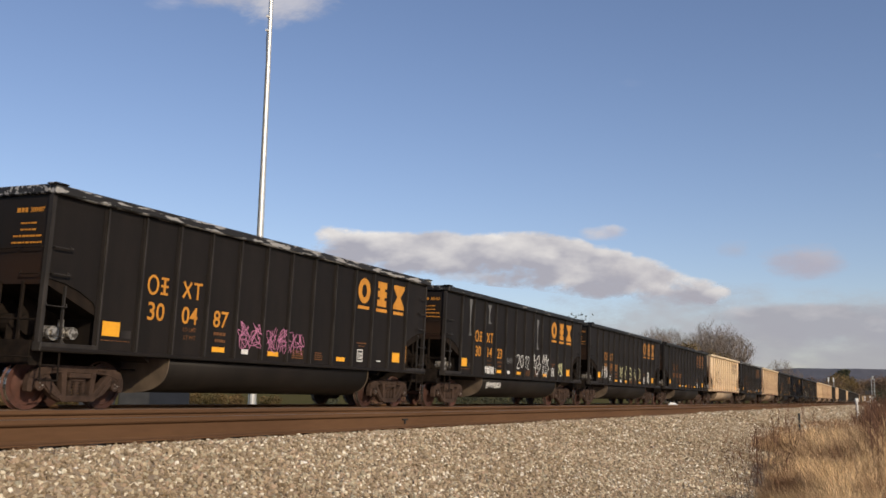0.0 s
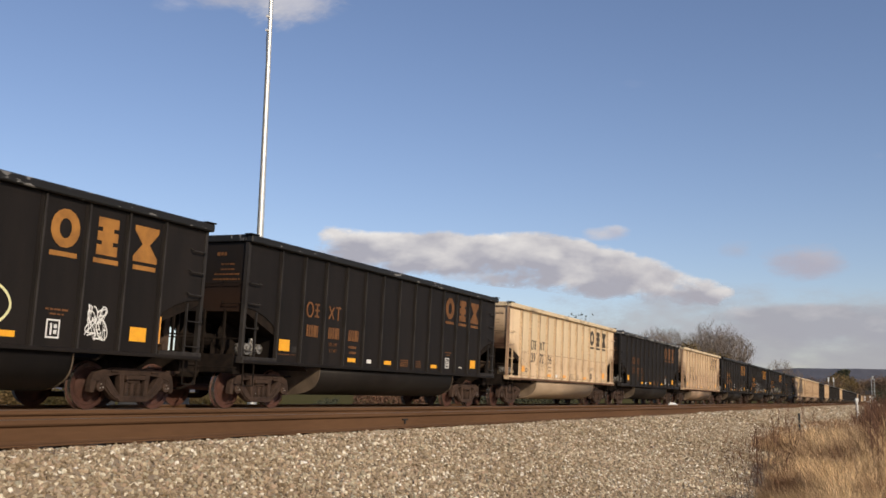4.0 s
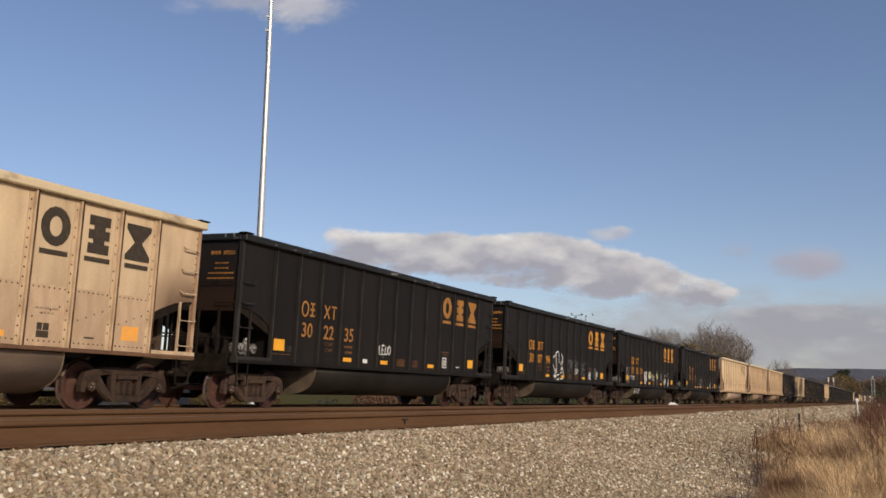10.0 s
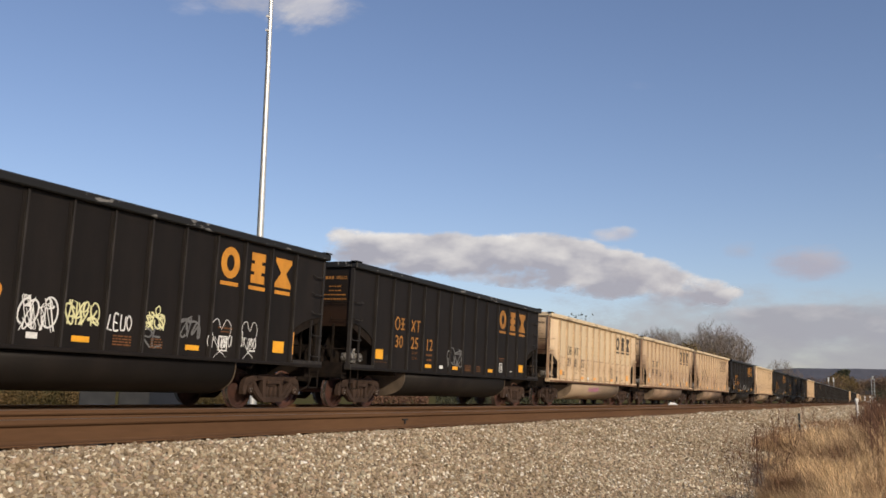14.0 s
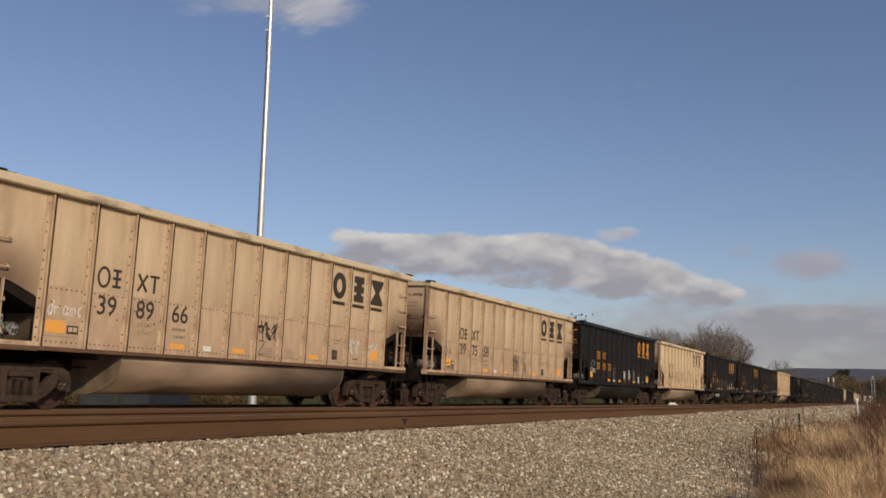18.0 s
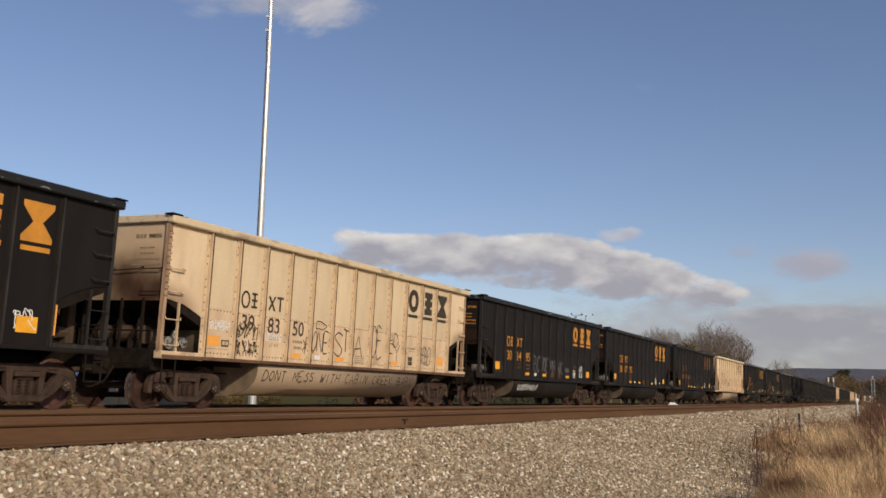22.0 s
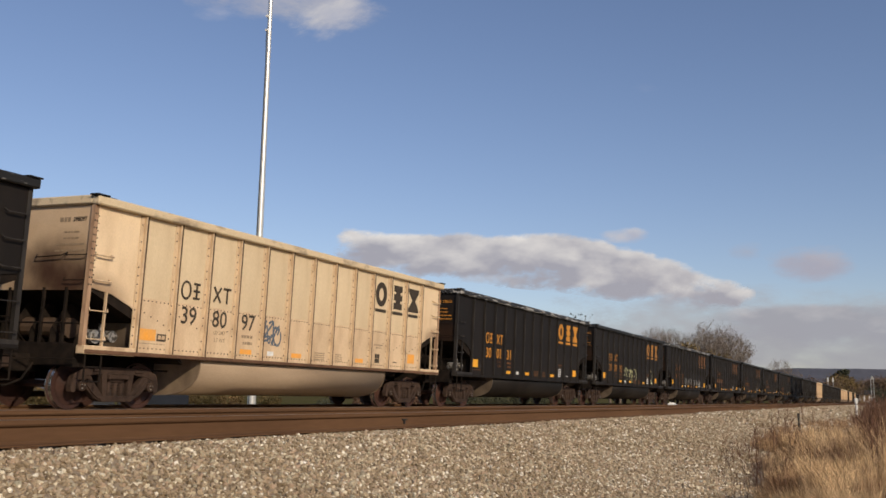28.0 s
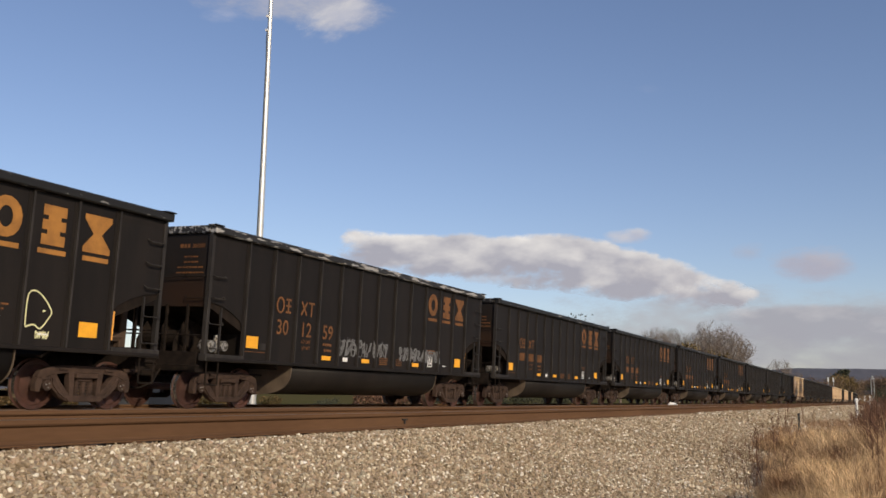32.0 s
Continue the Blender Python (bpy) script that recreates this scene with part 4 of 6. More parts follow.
def marks_mesh(tan):
    """Meshes of the markings that every car of the kind shares."""
    ink = INK if tan else YELLOW_INK
    sq = ORANGE if tan else YELLOW
    out = []
    for k in range(3):
        bm = emblem(k)
        me = mesh("emblem", bm, ink)
        me.transform(Matrix.Translation(((RIBS[9 + k] + RIBS[10 + k]) / 2, 0, 3.30)))
        out.append(("emblem", me, ""))
        under = mesh("emblem_bar", boxed(-0.31, 0.31, FACE - 0.004, FACE, -0.52, -0.43), ink)
        under.transform(Matrix.Translation(((RIBS[9 + k] + RIBS[10 + k]) / 2, 0, 3.30)))
        out.append(("emblem_bar", under, ""))
    # reporting mark: small plain shapes, two to a panel
    for k, c, kind in ((1, 0, 0), (1, 1, 1), (2, 0, 2), (2, 1, 3)):
        bm, cx = bmesh.new(), RIBS[k] + 0.34 + c * 0.33
        if kind == 0:
            rings = [[bm.verts.new((cx + r * math.cos(math.pi * i / 10), FACE - 0.004, 2.53 + (r + 0.045) * math.sin(math.pi * i / 10))) for i in range(20)] for r in (0.11, 0.162)]
            for i in range(20):
                bm.faces.new((rings[0][i], rings[0][(i + 1) % 20], rings[1][(i + 1) % 20], rings[1][i]))
        elif kind == 1:
            for dz in (-0.155, 0.0, 0.155):
                box(bm, cx - 0.105, cx + 0.105, FACE - 0.004, FACE, 2.53 + dz - 0.025, 2.53 + dz + 0.025)
            box(bm, cx - 0.03, cx + 0.03, FACE - 0.0045, FACE, 2.35, 2.71)
        elif kind == 2:
            ribbon(bm, [(cx - 0.12, 2.36), (cx + 0.12, 2.70)], 0.056, FACE - 0.004)
            ribbon(bm, [(cx - 0.12, 2.70), (cx + 0.12, 2.36)], 0.056, FACE - 0.0048)
        else:
            box(box(bm, RIBS[k] + 0.645, RIBS[k] + 0.70, FACE - 0.004, FACE, 2.35, 2.66), RIBS[k] + 0.54, RIBS[k] + 0.80, FACE - 0.004, FACE, 2.66, 2.71)
        bmesh.ops.recalc_face_normals(bm, faces=bm.faces)
        out.append(("reporting_mark", mesh("reporting_mark", bm, ink), ""))
    out.append(("reflector_plate", mesh("reflector_plate", plate(RIBS[0] + 0.12, RIBS[0] + 0.56, 1.40 if tan else 1.42, 1.63 if tan else 1.70), sq), ""))
    out.append(("reflector_plate", mesh("reflector_plate", plate(RIBS[11] + 0.28, RIBS[11] + 0.72, 1.36, 1.64), sq), ""))
    for i, w in ((3, 0.42), (5, 0.42), (8, 0.42)):
        out.append(("reflector_strip", mesh("reflector_strip", plate(RIBS[i] + 0.26, RIBS[i] + 0.26 + w, 1.27, 1.38), sq), ""))
    out.append(("data_label", mesh("data_label", plate(RIBS[4] + 0.28, RIBS[4] + 0.52, 1.27, 1.38), WHITE), ""))
    bm = bmesh.new()
    if tan:
        for q in ((0.02, 0.28, 0.0, 0.12), (0.02, 0.13, 0.13, 0.26), (0.15, 0.28, 0.13, 0.26)):
            box(bm, RIBS[9] + 0.30 + q[0], RIBS[9] + 0.30 + q[1], FACE - 0.004, FACE, 1.30 + q[2], 1.30 + q[3])
    for q in () if tan else ((0, 0.30, 0, 0.03), (0, 0.30, 0.31, 0.34), (0, 0.03, 0.03, 0.31), (0.27, 0.30, 0.03, 0.31), (0.09, 0.13, 0.06, 0.27), (0.17, 0.24, 0.08, 0.15), (0.17, 0.24, 0.18, 0.25)):
        box(bm, RIBS[9] + 0.30 + q[0], RIBS[9] + 0.30 + q[1], FACE - 0.004, FACE, 1.30 + q[2], 1.30 + q[3])
    out.append(("inspection_stencil", mesh("inspection_stencil", bm, INK if tan else WHITE), ""))
    # load limits under the number and inspection notes low on the panels, faint with age
    rows = [(RIBS[3] + 0.28, RIBS[3] + 0.68, 1.64, 0.065), (RIBS[3] + 0.34, RIBS[3] + 0.68, 1.49, 0.065), (RIBS[9] + 0.25, RIBS[9] + 0.75, 1.80, 0.035), (RIBS[9] + 0.35, RIBS[9] + 0.66, 1.72, 0.03), (RIBS[0] + 0.1, RIBS[0] + 0.84, 1.33, 0.016)]
    for i in (6, 7):
        rows += [(RIBS[i] + 0.24, RIBS[i] + (0.72 if i == 6 else 0.58), 1.26 + 0.055 * k, 0.028) for k in range(4)]
    out.append(("small_stencil", mesh("small_stencil", bars(rows), INK_FAINT if tan else DULL_INK), ""))
    for text, z in (("LD LMT", 1.655), ("LT WT", 1.49)):
        me = lettering(text, 0.085, INK_FAINT if tan else DULL_INK, "weights%d" % tan, 0.001).copy()
        me.transform(Matrix.Translation((RIBS[2] + (0.30 if "M" in text else 0.34), FACE - 0.002, z)))
        out.append(("weight_stencil", me, ""))
    bm = boxed(RIBS[0] + 0.60, RIBS[0] + 0.86, FACE - 0.003, FACE, 1.40, 1.55)
    out.append(("tracking_label", mesh("tracking_label", bm, INK if tan else BLACK_RIB), ""))
    if tan:
        bm = bmesh.new()
        for u in (0.63, 0.74):
            box(bm, RIBS[0] + u, RIBS[0] + u + 0.09, FACE - 0.006, FACE - 0.0035, 1.44, 1.52)
        out.append(("label_field", mesh("label_field", bm, TAN_LOW), ""))
    out.append(("white_dash", mesh("white_dash", plate(RIBS[10] + 0.38, RIBS[10] + 0.62, 1.34, 1.37), INK if tan else WHITE), ""))
    out.append(("end_stencil", mesh("end_stencil", bars([(-0.86, -0.58, 3.57, 0.085), (-1.12, -0.72, 3.35, 0.032), (-1.12, -0.72, 3.23, 0.032), (-1.28, -0.54, 3.11, 0.034), (-1.30, -0.5, 2.99, 0.034)], -HALF - 0.004, "x"), INK_FAINT if tan else YELLOW_INK), ""))
    return out


FADED = {}


def faded(me, ink):
    """The same marking in its car's own worn paint."""
    if (me, ink) not in FADED:
        FADED[me, ink] = me.copy()
        FADED[me, ink].materials.clear()
        FADED[me, ink].materials.append(ink)
    return FADED[me, ink]


def coal_car(proto, tan, number, idx, extra=()):
    car = copy_thing(proto, pose(0, 0, 0))
    car.name = "coal_car"
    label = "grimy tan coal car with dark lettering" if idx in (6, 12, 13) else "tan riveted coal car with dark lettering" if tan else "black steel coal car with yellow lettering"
    if extra:
        label += extra[0]
    tagged(car, label, "coal car", "cars of the coal train")
    ink = INK if tan else DULL_INK if not number or idx in (5, 22) else MID_INK if idx not in (0, 1, 8, 9, 14, 16, 17, 20) else YELLOW_INK
    for name, me, lab in MARK_MESH[tan]:
        if idx >= FAR_FROM and name != "reflector_plate" and not (tan and name == "emblem"):
            continue
        if not tan and name in ("emblem", "emblem_bar", "reporting_mark", "end_stencil"):
            me = faded(me, ink)
        ob = part(name, me, None, car)
        if "stencil" in name:
            tagged(ob, kind="stuff")
    if number:
        for k in range(3):
            part("car_number", lettering(number[2 * k:2 * k + 2], 0.36, ink, ink.name, 0.005), None, car, at=pose(RIBS[1 + k] + 0.22, FACE - 0.002, 1.82))
        tagged(part("end_number", lettering(number, 0.085, ink, ink.name, 0.003), None, car, at=pose(-HALF - 0.006, -0.93, 3.57, 0, 0, -90)), kind="stuff")
    elif idx < FAR_FROM:
        for k in range(3):
            part("worn_number", bars([(RIBS[1 + k] + 0.24, RIBS[1 + k] + 0.76, 1.84, 0.3)]), INK if tan else DULL_INK, car)
    rng = random.Random(idx + 50)
    for e in extra[1:]:
        if e[0] == "scrawl":
            _, x0, x1, z0, z1, m, w = e
            tagged(part("spray_scrawl", squiggle(rng, x0, x1, z0, z1, w, 4), m, car), kind="stuff")
        elif e[0] == "tub_scrawl":
            _, x0, x1, high, m, w = e
            tagged(part("spray_scrawl", squiggle(rng, x0, x1, -high, 0, w, 4, 0.0), m, car, at=Matrix.Translation((0, -1.516, 0.93)) @ pose(0, 0, 0, 14, 0, 0)), kind="stuff")
        elif e[0] == "word":
            _, text, x, z, h, pitch, w, m = e
            part("spray_lettering", sprayed_word(rng, text, x, z, h, pitch, w), m, car)
        elif e[0] == "belly":
            _, text, x, h, pitch, w, m = e
            part("spray_lettering", sprayed_word(rng, text, x, 0, h, pitch, w, 0.0), m, car, at=Matrix.Translation((0, -1.445, 0.69)) @ pose(0, 0, 0, 14, 0, 0) if tan else Matrix.Translation((0, -1.470, 0.70)) @ pose(0, 0, 0, 11, 0, 0))
        elif e[0] == "outline":
            _, kind, x, z, w, h, width, m = e
            tagged(part("spray_outline", outlined(rng, kind, x, z, w, h, width), m, car), kind="stuff")
        elif e[0] == "streak":
            _, x, z0, z1, w = e
            part("scraped_patch", prism(bmesh.new(), [(x + w * a, z0 + (z1 - z0) * b) for a, b in ((0, 1), (1, 0.99), (1.02, 0.90), (0.8, 0.80), (0.62, 0.5), (0.66, 0.2), (0.85, 0.09), (1.25, 0.02), (0.2, 0), (0.32, 0.12), (0.30, 0.5), (0.24, 0.72), (0.02, 0.86))], FACE - 0.003, FACE), GREY_STREAK, car)
    return car


PROTO_TAN = body_of("coal_car", True, None)
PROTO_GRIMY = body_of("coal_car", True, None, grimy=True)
PROTO_DARK = body_of("coal_car", False, RIM_DARK)
PROTO_WORN = body_of("coal_car", False, RIM_WORN)
FAR_TAN, FAR_DARK = body_of("coal_car", True, None, True), body_of("coal_car", False, RIM_DARK, True)
FAR_FROM = 27
MARK_MESH[True], MARK_MESH[False] = marks_mesh(True), marks_mesh(False)
# position in the train, tan or black, number, worn rim, extras
TRAIN = {
    -1: ("b", "", 0), 0: ("b", "300487", 1, " and pink graffiti", ("scrawl", -1.95, -0.95, 1.38, 2.05, PINK, 0.017), ("scrawl", -1.9, -1.1, 1.35, 1.95, PINK, 0.015), ("scrawl", -0.85, 0.05, 1.32, 2.02, PINK, 0.017), ("scrawl", -0.75, 0.0, 1.4, 2.0, PINK, 0.015), ("scrawl", 0.05, 0.75, 1.32, 1.9, PINK, 0.017)),
    1: ("b", "301423", 0, ", white graffiti and grey scrapes", ("word", "20", -0.80, 1.52, 0.52, 0.40, 0.035, WHITE), ("word", "12", 0.08, 1.50, 0.50, 0.30, 0.035, WHITE), ("outline", "arrow_star", 1.02, 1.32, 0.95, 0.85, 0.035, WHITE), ("outline", "burst", 2.02, 1.35, 0.95, 0.85, 0.03, WHITE),
        ("word", "KICK", 2.12, 1.76, 0.22, 0.17, 0.028, WHITE), ("word", "ASS", 2.10, 1.50, 0.20, 0.19, 0.028, WHITE), ("word", "TIME", 2.12, 1.26, 0.19, 0.18, 0.028, WHITE), ("streak", -5.45, 2.5, 3.8, 0.22), ("streak", -3.8, 3.05, 3.75, 0.3), ("streak", 1.36, 2.35, 3.6, 0.24),
        ("scrawl", 4.15, 4.75, 1.35, 1.95, CREAM, 0.03), ("scrawl", -3.9, -2.9, 1.2, 1.5, WHITE, 0.03), ("scrawl", -1.85, -1.25, 1.65, 1.9, GREY_STREAK, 0.02), ("tub_scrawl", -3.6, -2.2, 0.24, WHITE, 0.03)),
    2: ("b", "301983", 0, " and sprayed cream words", ("word", "MY", -1.95, 1.42, 0.72, 1.02, 0.045, CREAM), ("word", "BAD", 0.15, 1.42, 0.62, 0.98, 0.045, CREAM), ("scrawl", -5.2, -4.2, 1.4, 2.05, WHITE, 0.03), ("word", "NGC", -4.05, 1.32, 0.26, 0.22, 0.028, WHITE), ("scrawl", 4.2, 4.75, 1.3, 1.75, WHITE, 0.025), ("scrawl", 4.25, 4.7, 1.6, 2.0, WHITE, 0.025)),
    3: ("b", "", 0), 4: ("t", "397256", 0), 5: ("b", "301271", 1), 6: ("t", "397650", 0),
    7: ("b", "302235", 0, " and a small white tag", ("word", "LEUO", -0.85, 1.56, 0.24, 0.17, 0.034, WHITE), ("word", "I", -0.62, 1.47, 0.02, 0.3, 0.03, WHITE)),
    8: ("b", "300794", 0, " and bold white outlines", ("outline", "throw_up", -1.98, 1.18, 1.55, 1.22, 0.055, WHITE), ("word", "CM", 0.08, 1.55, 0.55, 0.36, 0.05, GREY_STREAK), ("word", "AK", 1.06, 1.72, 0.38, 0.28, 0.045, GREY_STREAK), ("word", "LEUO", 1.08, 1.50, 0.20, 0.14, 0.034, WHITE), ("word", "RE", 2.10, 1.48, 0.48, 0.36, 0.05, GREY_STREAK), ("scrawl", 4.0, 4.6, 1.3, 1.85, GREY_STREAK, 0.05), ("scrawl", 4.55, 4.8, 1.42, 1.7, WHITE, 0.03)),
    9: ("b", "301629", 0, " and many white tags", ("belly", "HEAVER", -3.95, 0.26, 0.19, 0.03, WHITE), ("word", "drama", -5.85, 1.45, 0.34, 0.19, 0.016, WHITE), ("outline", "heart", -5.9, 1.35, 0.95, 0.75, 0.016, WHITE), ("word", "drama", -4.95, 1.45, 0.36, 0.2, 0.018, WHITE), ("scrawl", -1.95, -1.12, 1.38, 2.08, WHITE, 0.034), ("scrawl", -1.9, -1.2, 1.35, 2.1, WHITE, 0.02), ("scrawl", -0.95, -0.15, 1.55, 2.05, CREAM, 0.035),
        ("word", "LEUO", 0.08, 1.55, 0.30, 0.16, 0.032, WHITE), ("scrawl", 1.02, 1.6, 1.6, 2.0, CREAM, 0.036), ("word", "0", 1.3, 1.92, 0.2, 0.3, 0.032, CREAM), ("word", "RE", 1.0, 1.3, 0.36, 0.32, 0.045, GREY_STREAK), ("scrawl", 2.05, 2.75, 1.5, 2.05, GREY_STREAK, 0.045), ("word", "drama", 2.95, 1.40, 0.36, 0.17, 0.018, WHITE), ("outline", "heart", 3.05, 1.28, 0.7, 0.72, 0.015, WHITE), ("word", "drama", 4.08, 1.42, 0.36, 0.12, 0.018, WHITE), ("outline", "heart", 4.1, 1.3, 0.6, 0.72, 0.015, WHITE)),
    10: ("b", "302512", 0, " and faded grey scrawl", ("scrawl", -1.2, 0.0, 1.3, 2.1, GREY_STREAK, 0.05)),
    11: ("t", "398153", 0, " and dark and pink scrawls", ("tub_scrawl", -1.35, 0.35, 0.24, PINK, 0.024), ("scrawl", 2.08, 2.72, 1.32, 2.1, INK, 0.028)),
    12: ("t", "398966", 0, " and a dark scrawl", ("scrawl", 0.1, 0.9, 1.6, 2.1, INK, 0.036), ("word", "Z", 0.2, 1.3, 0.3, 0.4, 0.03, INK), ("word", "drama", -5.95, 1.72, 0.28, 0.17, 0.018, WHITE), ("scrawl", 4.15, 4.75, 1.45, 1.95, WHITE, 0.014), ("scrawl", 5.15, 5.8, 1.4, 1.9, WHITE, 0.014)),
    13: ("t", "397558", 0, " and dark graffiti", ("word", "DA", -5.95, 1.75, 0.25, 0.28, 0.024, INK), ("scrawl", -5.9, -5.25, 1.25, 1.6, INK, 0.026), ("scrawl", 0.06, 0.75, 1.35, 2.05, INK, 0.034), ("scrawl", 1.08, 1.6, 1.35, 1.85, INK, 0.03), ("outline", "profile", 1.1, 1.9, 0.4, 0.25, 0.028, INK)),
    14: ("b", "301876", 0, " and white tags", ("word", "drama", -5.95, 1.62, 0.36, 0.18, 0.018, WHITE), ("outline", "heart", -5.75, 1.75, 0.55, 0.5, 0.014, WHITE), ("word", "BE", -1.93, 1.48, 0.46, 0.32, 0.045, GREY_STREAK), ("scrawl", 0.2, 0.6, 1.38, 1.95, WHITE, 0.026), ("scrawl", 1.05, 1.62, 1.35, 2.0, WHITE, 0.026), ("scrawl", 2.08, 2.7, 1.35, 2.0, GREY_STREAK, 0.045), ("scrawl", 5.2, 5.75, 1.4, 1.8, WHITE, 0.02)),
    15: ("t", "398350", 0, " covered in dark graffiti", ("word", "S", -0.88, 1.42, 0.62, 0.6, 0.042, INK), ("word", "T", -0.43, 1.50, 0.62, 0.36, 0.042, INK), ("word", "A", 0.12, 1.40, 0.62, 0.6, 0.042, INK), ("word", "DE", 1.08, 1.48, 0.80, 0.34, 0.034, INK), ("word", "EY", 2.10, 1.36, 0.5, 0.36, 0.034, INK), ("word", "AD", 2.08, 1.82, 0.4, 0.32, 0.032, INK), ("word", "REBEL", 4.12, 1.42, 0.46, 0.17, 0.032, INK),
         ("word", "ONE", -1.95, 1.45, 0.55, 0.28, 0.034, INK), ("outline", "profile", -1.75, 2.05, 0.5, 0.2, 0.03, INK), ("word", "*", -2.35, 1.40, 0.42, 0.3, 0.03, INK), ("scrawl", -4.95, -4.15, 1.60, 2.05, INK, 0.026), ("scrawl", -4.95, -4.1, 1.24, 1.60, INK, 0.026), ("scrawl", -5.9, -5.2, 1.75, 2.0, WHITE, 0.016), ("scrawl", -3.9, -3.2, 1.6, 1.85, WHITE, 0.012), ("belly", "DONT MESS WITH CABIN CREEK BABY", -3.75, 0.24, 0.245, 0.026, INK)),
    16: ("b", "301495", 0, " and faded grey graffiti", ("tub_scrawl", -3.45, -1.2, 0.30, WHITE, 0.017), ("word", "RC", -1.95, 1.46, 0.62, 0.42, 0.055, GREY_STREAK), ("word", "JOE", -0.95, 1.46, 0.58, 0.27, 0.05, GREY_STREAK), ("word", "MA", 0.06, 1.42, 0.55, 0.42, 0.055, GREY_STREAK), ("word", "NK", 1.06, 1.42, 0.55, 0.42, 0.055, GREY_STREAK), ("scrawl", 2.1, 2.7, 1.48, 1.74, GREY_STREAK, 0.022), ("scrawl", 4.15, 4.75, 1.3, 1.95, WHITE, 0.022)),
    17: ("b", "300793", 0), 18: ("b", "", 0), 19: ("t", "398097", 0, " and a blue grey tag", ("scrawl", -1.95, -1.25, 1.5, 2.15, BLUE_SPRAY, 0.05)),
    20: ("b", "300131", 1), 21: ("b", "300892", 0, " and pale outlined graffiti", ("outline", "long_bubble", -1.92, 1.22, 2.75, 0.86, 0.034, CREAM), ("outline", "profile", 4.15, 1.45, 0.55, 0.62, 0.03, CREAM), ("scrawl", 4.38, 4.68, 1.27, 1.42, CREAM, 0.018)),
    22: ("b", "301259", 1, " and faded white scrawl", ("scrawl", -1.95, 0.7, 1.4, 1.95, GREY_STREAK, 0.04), ("scrawl", 1.4, 4.2, 1.4, 1.85, GREY_STREAK, 0.05)),
}
for i in range(23, 30):
    TRAIN[i] = ("b", "", 0)
for i in range(30, 50):
    TRAIN[i] = ("t" if i in (30, 36, 37, 38, 40, 41, 44) else "b", "", 0)
CARS = {}
for i, row in TRAIN.items():
    tan = row[0] == "t"
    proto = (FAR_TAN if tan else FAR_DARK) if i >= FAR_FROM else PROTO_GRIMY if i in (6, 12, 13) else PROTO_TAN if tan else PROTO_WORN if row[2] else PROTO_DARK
    CARS[i] = coal_car(proto, tan, row[1], i, row[3:])
for proto in (PROTO_TAN, PROTO_GRIMY, PROTO_DARK, PROTO_WORN, FAR_TAN, FAR_DARK):
    for o in list(proto.children_recursive) + [proto]:
        bpy.data.objects.remove(o)

# ---- landscape ----
def mast():
    x, y = 53.07, 40.91
    pole = thing("steel_mast", "tall galvanised steel mast behind the railway", "mast", pose(x, y, GROUND_Z))
    for z0, z1, r0, r1 in ((0, 9, 0.30, 0.275), (9, 16.5, 0.262, 0.235), (16.5, 25, 0.222, 0.195), (25, 38, 0.182, 0.14)):
        part("shaft_section", tube(bmesh.new(), (0, 0, z0), (0, 0, z1), r0, r1, seg=20), POLE, pole)
    for z in (9, 16.5, 25):
        part("joint_collar", tube(bmesh.new(), (0, 0, z - 0.25), (0, 0, z + 0.02), 0.285 - z * 0.0035, seg=20), POLE, pole)
    part("base_plate", boxed(-0.5, 0.5, -0.5, 0.5, 0.0, 0.06), POLE, pole)
    for z in (27.9, 29.0):
        part("clamp", tube(boxed(-0.32, -0.1, -0.07, 0.07, z - 0.05, z + 0.07, bevel=0.02), (-0.42, 0, z), (-0.24, 0, z), 0.1, seg=8), WHITE, pole)
    part("cable", bent([(-0.30, 0, 27.8), (-0.33, 0, 27.2), (-0.25, 0, 25.5), (-0.27, 0, 20), (-0.32, 0, 0.2)], 0.03), DARK, pole)
    return pole


mast()


def branch(bm, rng, a, way, length, r, depth, tips):
    p = Vector(a)
    d = Vector(way).normalized()
    n = 3
    for k in range(n):
        d = (d + Vector((rng.uniform(-0.22, 0.22), rng.uniform(-0.22, 0.22), rng.uniform(-0.03, 0.16)))).normalized()
        q = p + d * length / n
        if depth > 1 and math.hypot(math.hypot(q.x, q.y) / 5.4, (q.z - 8.8) / 7.2) > rng.uniform(0.93, 1.06):
            break
        tube(bm, p, q, r * (1 - 0.25 * k), r * (1 - 0.25 * (k + 1)), seg=4 if depth < 2 else 3, caps=False)
        if depth < 4:
            for _ in range((3 if depth > 1 else 2) if k else 1 + (depth > 1)):
                a2 = rng.uniform(0, 6.28)
                side = Vector((math.cos(a2), math.sin(a2), rng.uniform(-0.1, 0.5)))
                nd = (d * 0.85 + side * (0.55 if depth < 2 else 0.95)).normalized()
                branch(bm, rng, q, nd, length * rng.uniform(0.45, 0.66), r * 0.5 * (1 - 0.12 * k), depth + 1, tips)
        p = q
    tips.append(p)


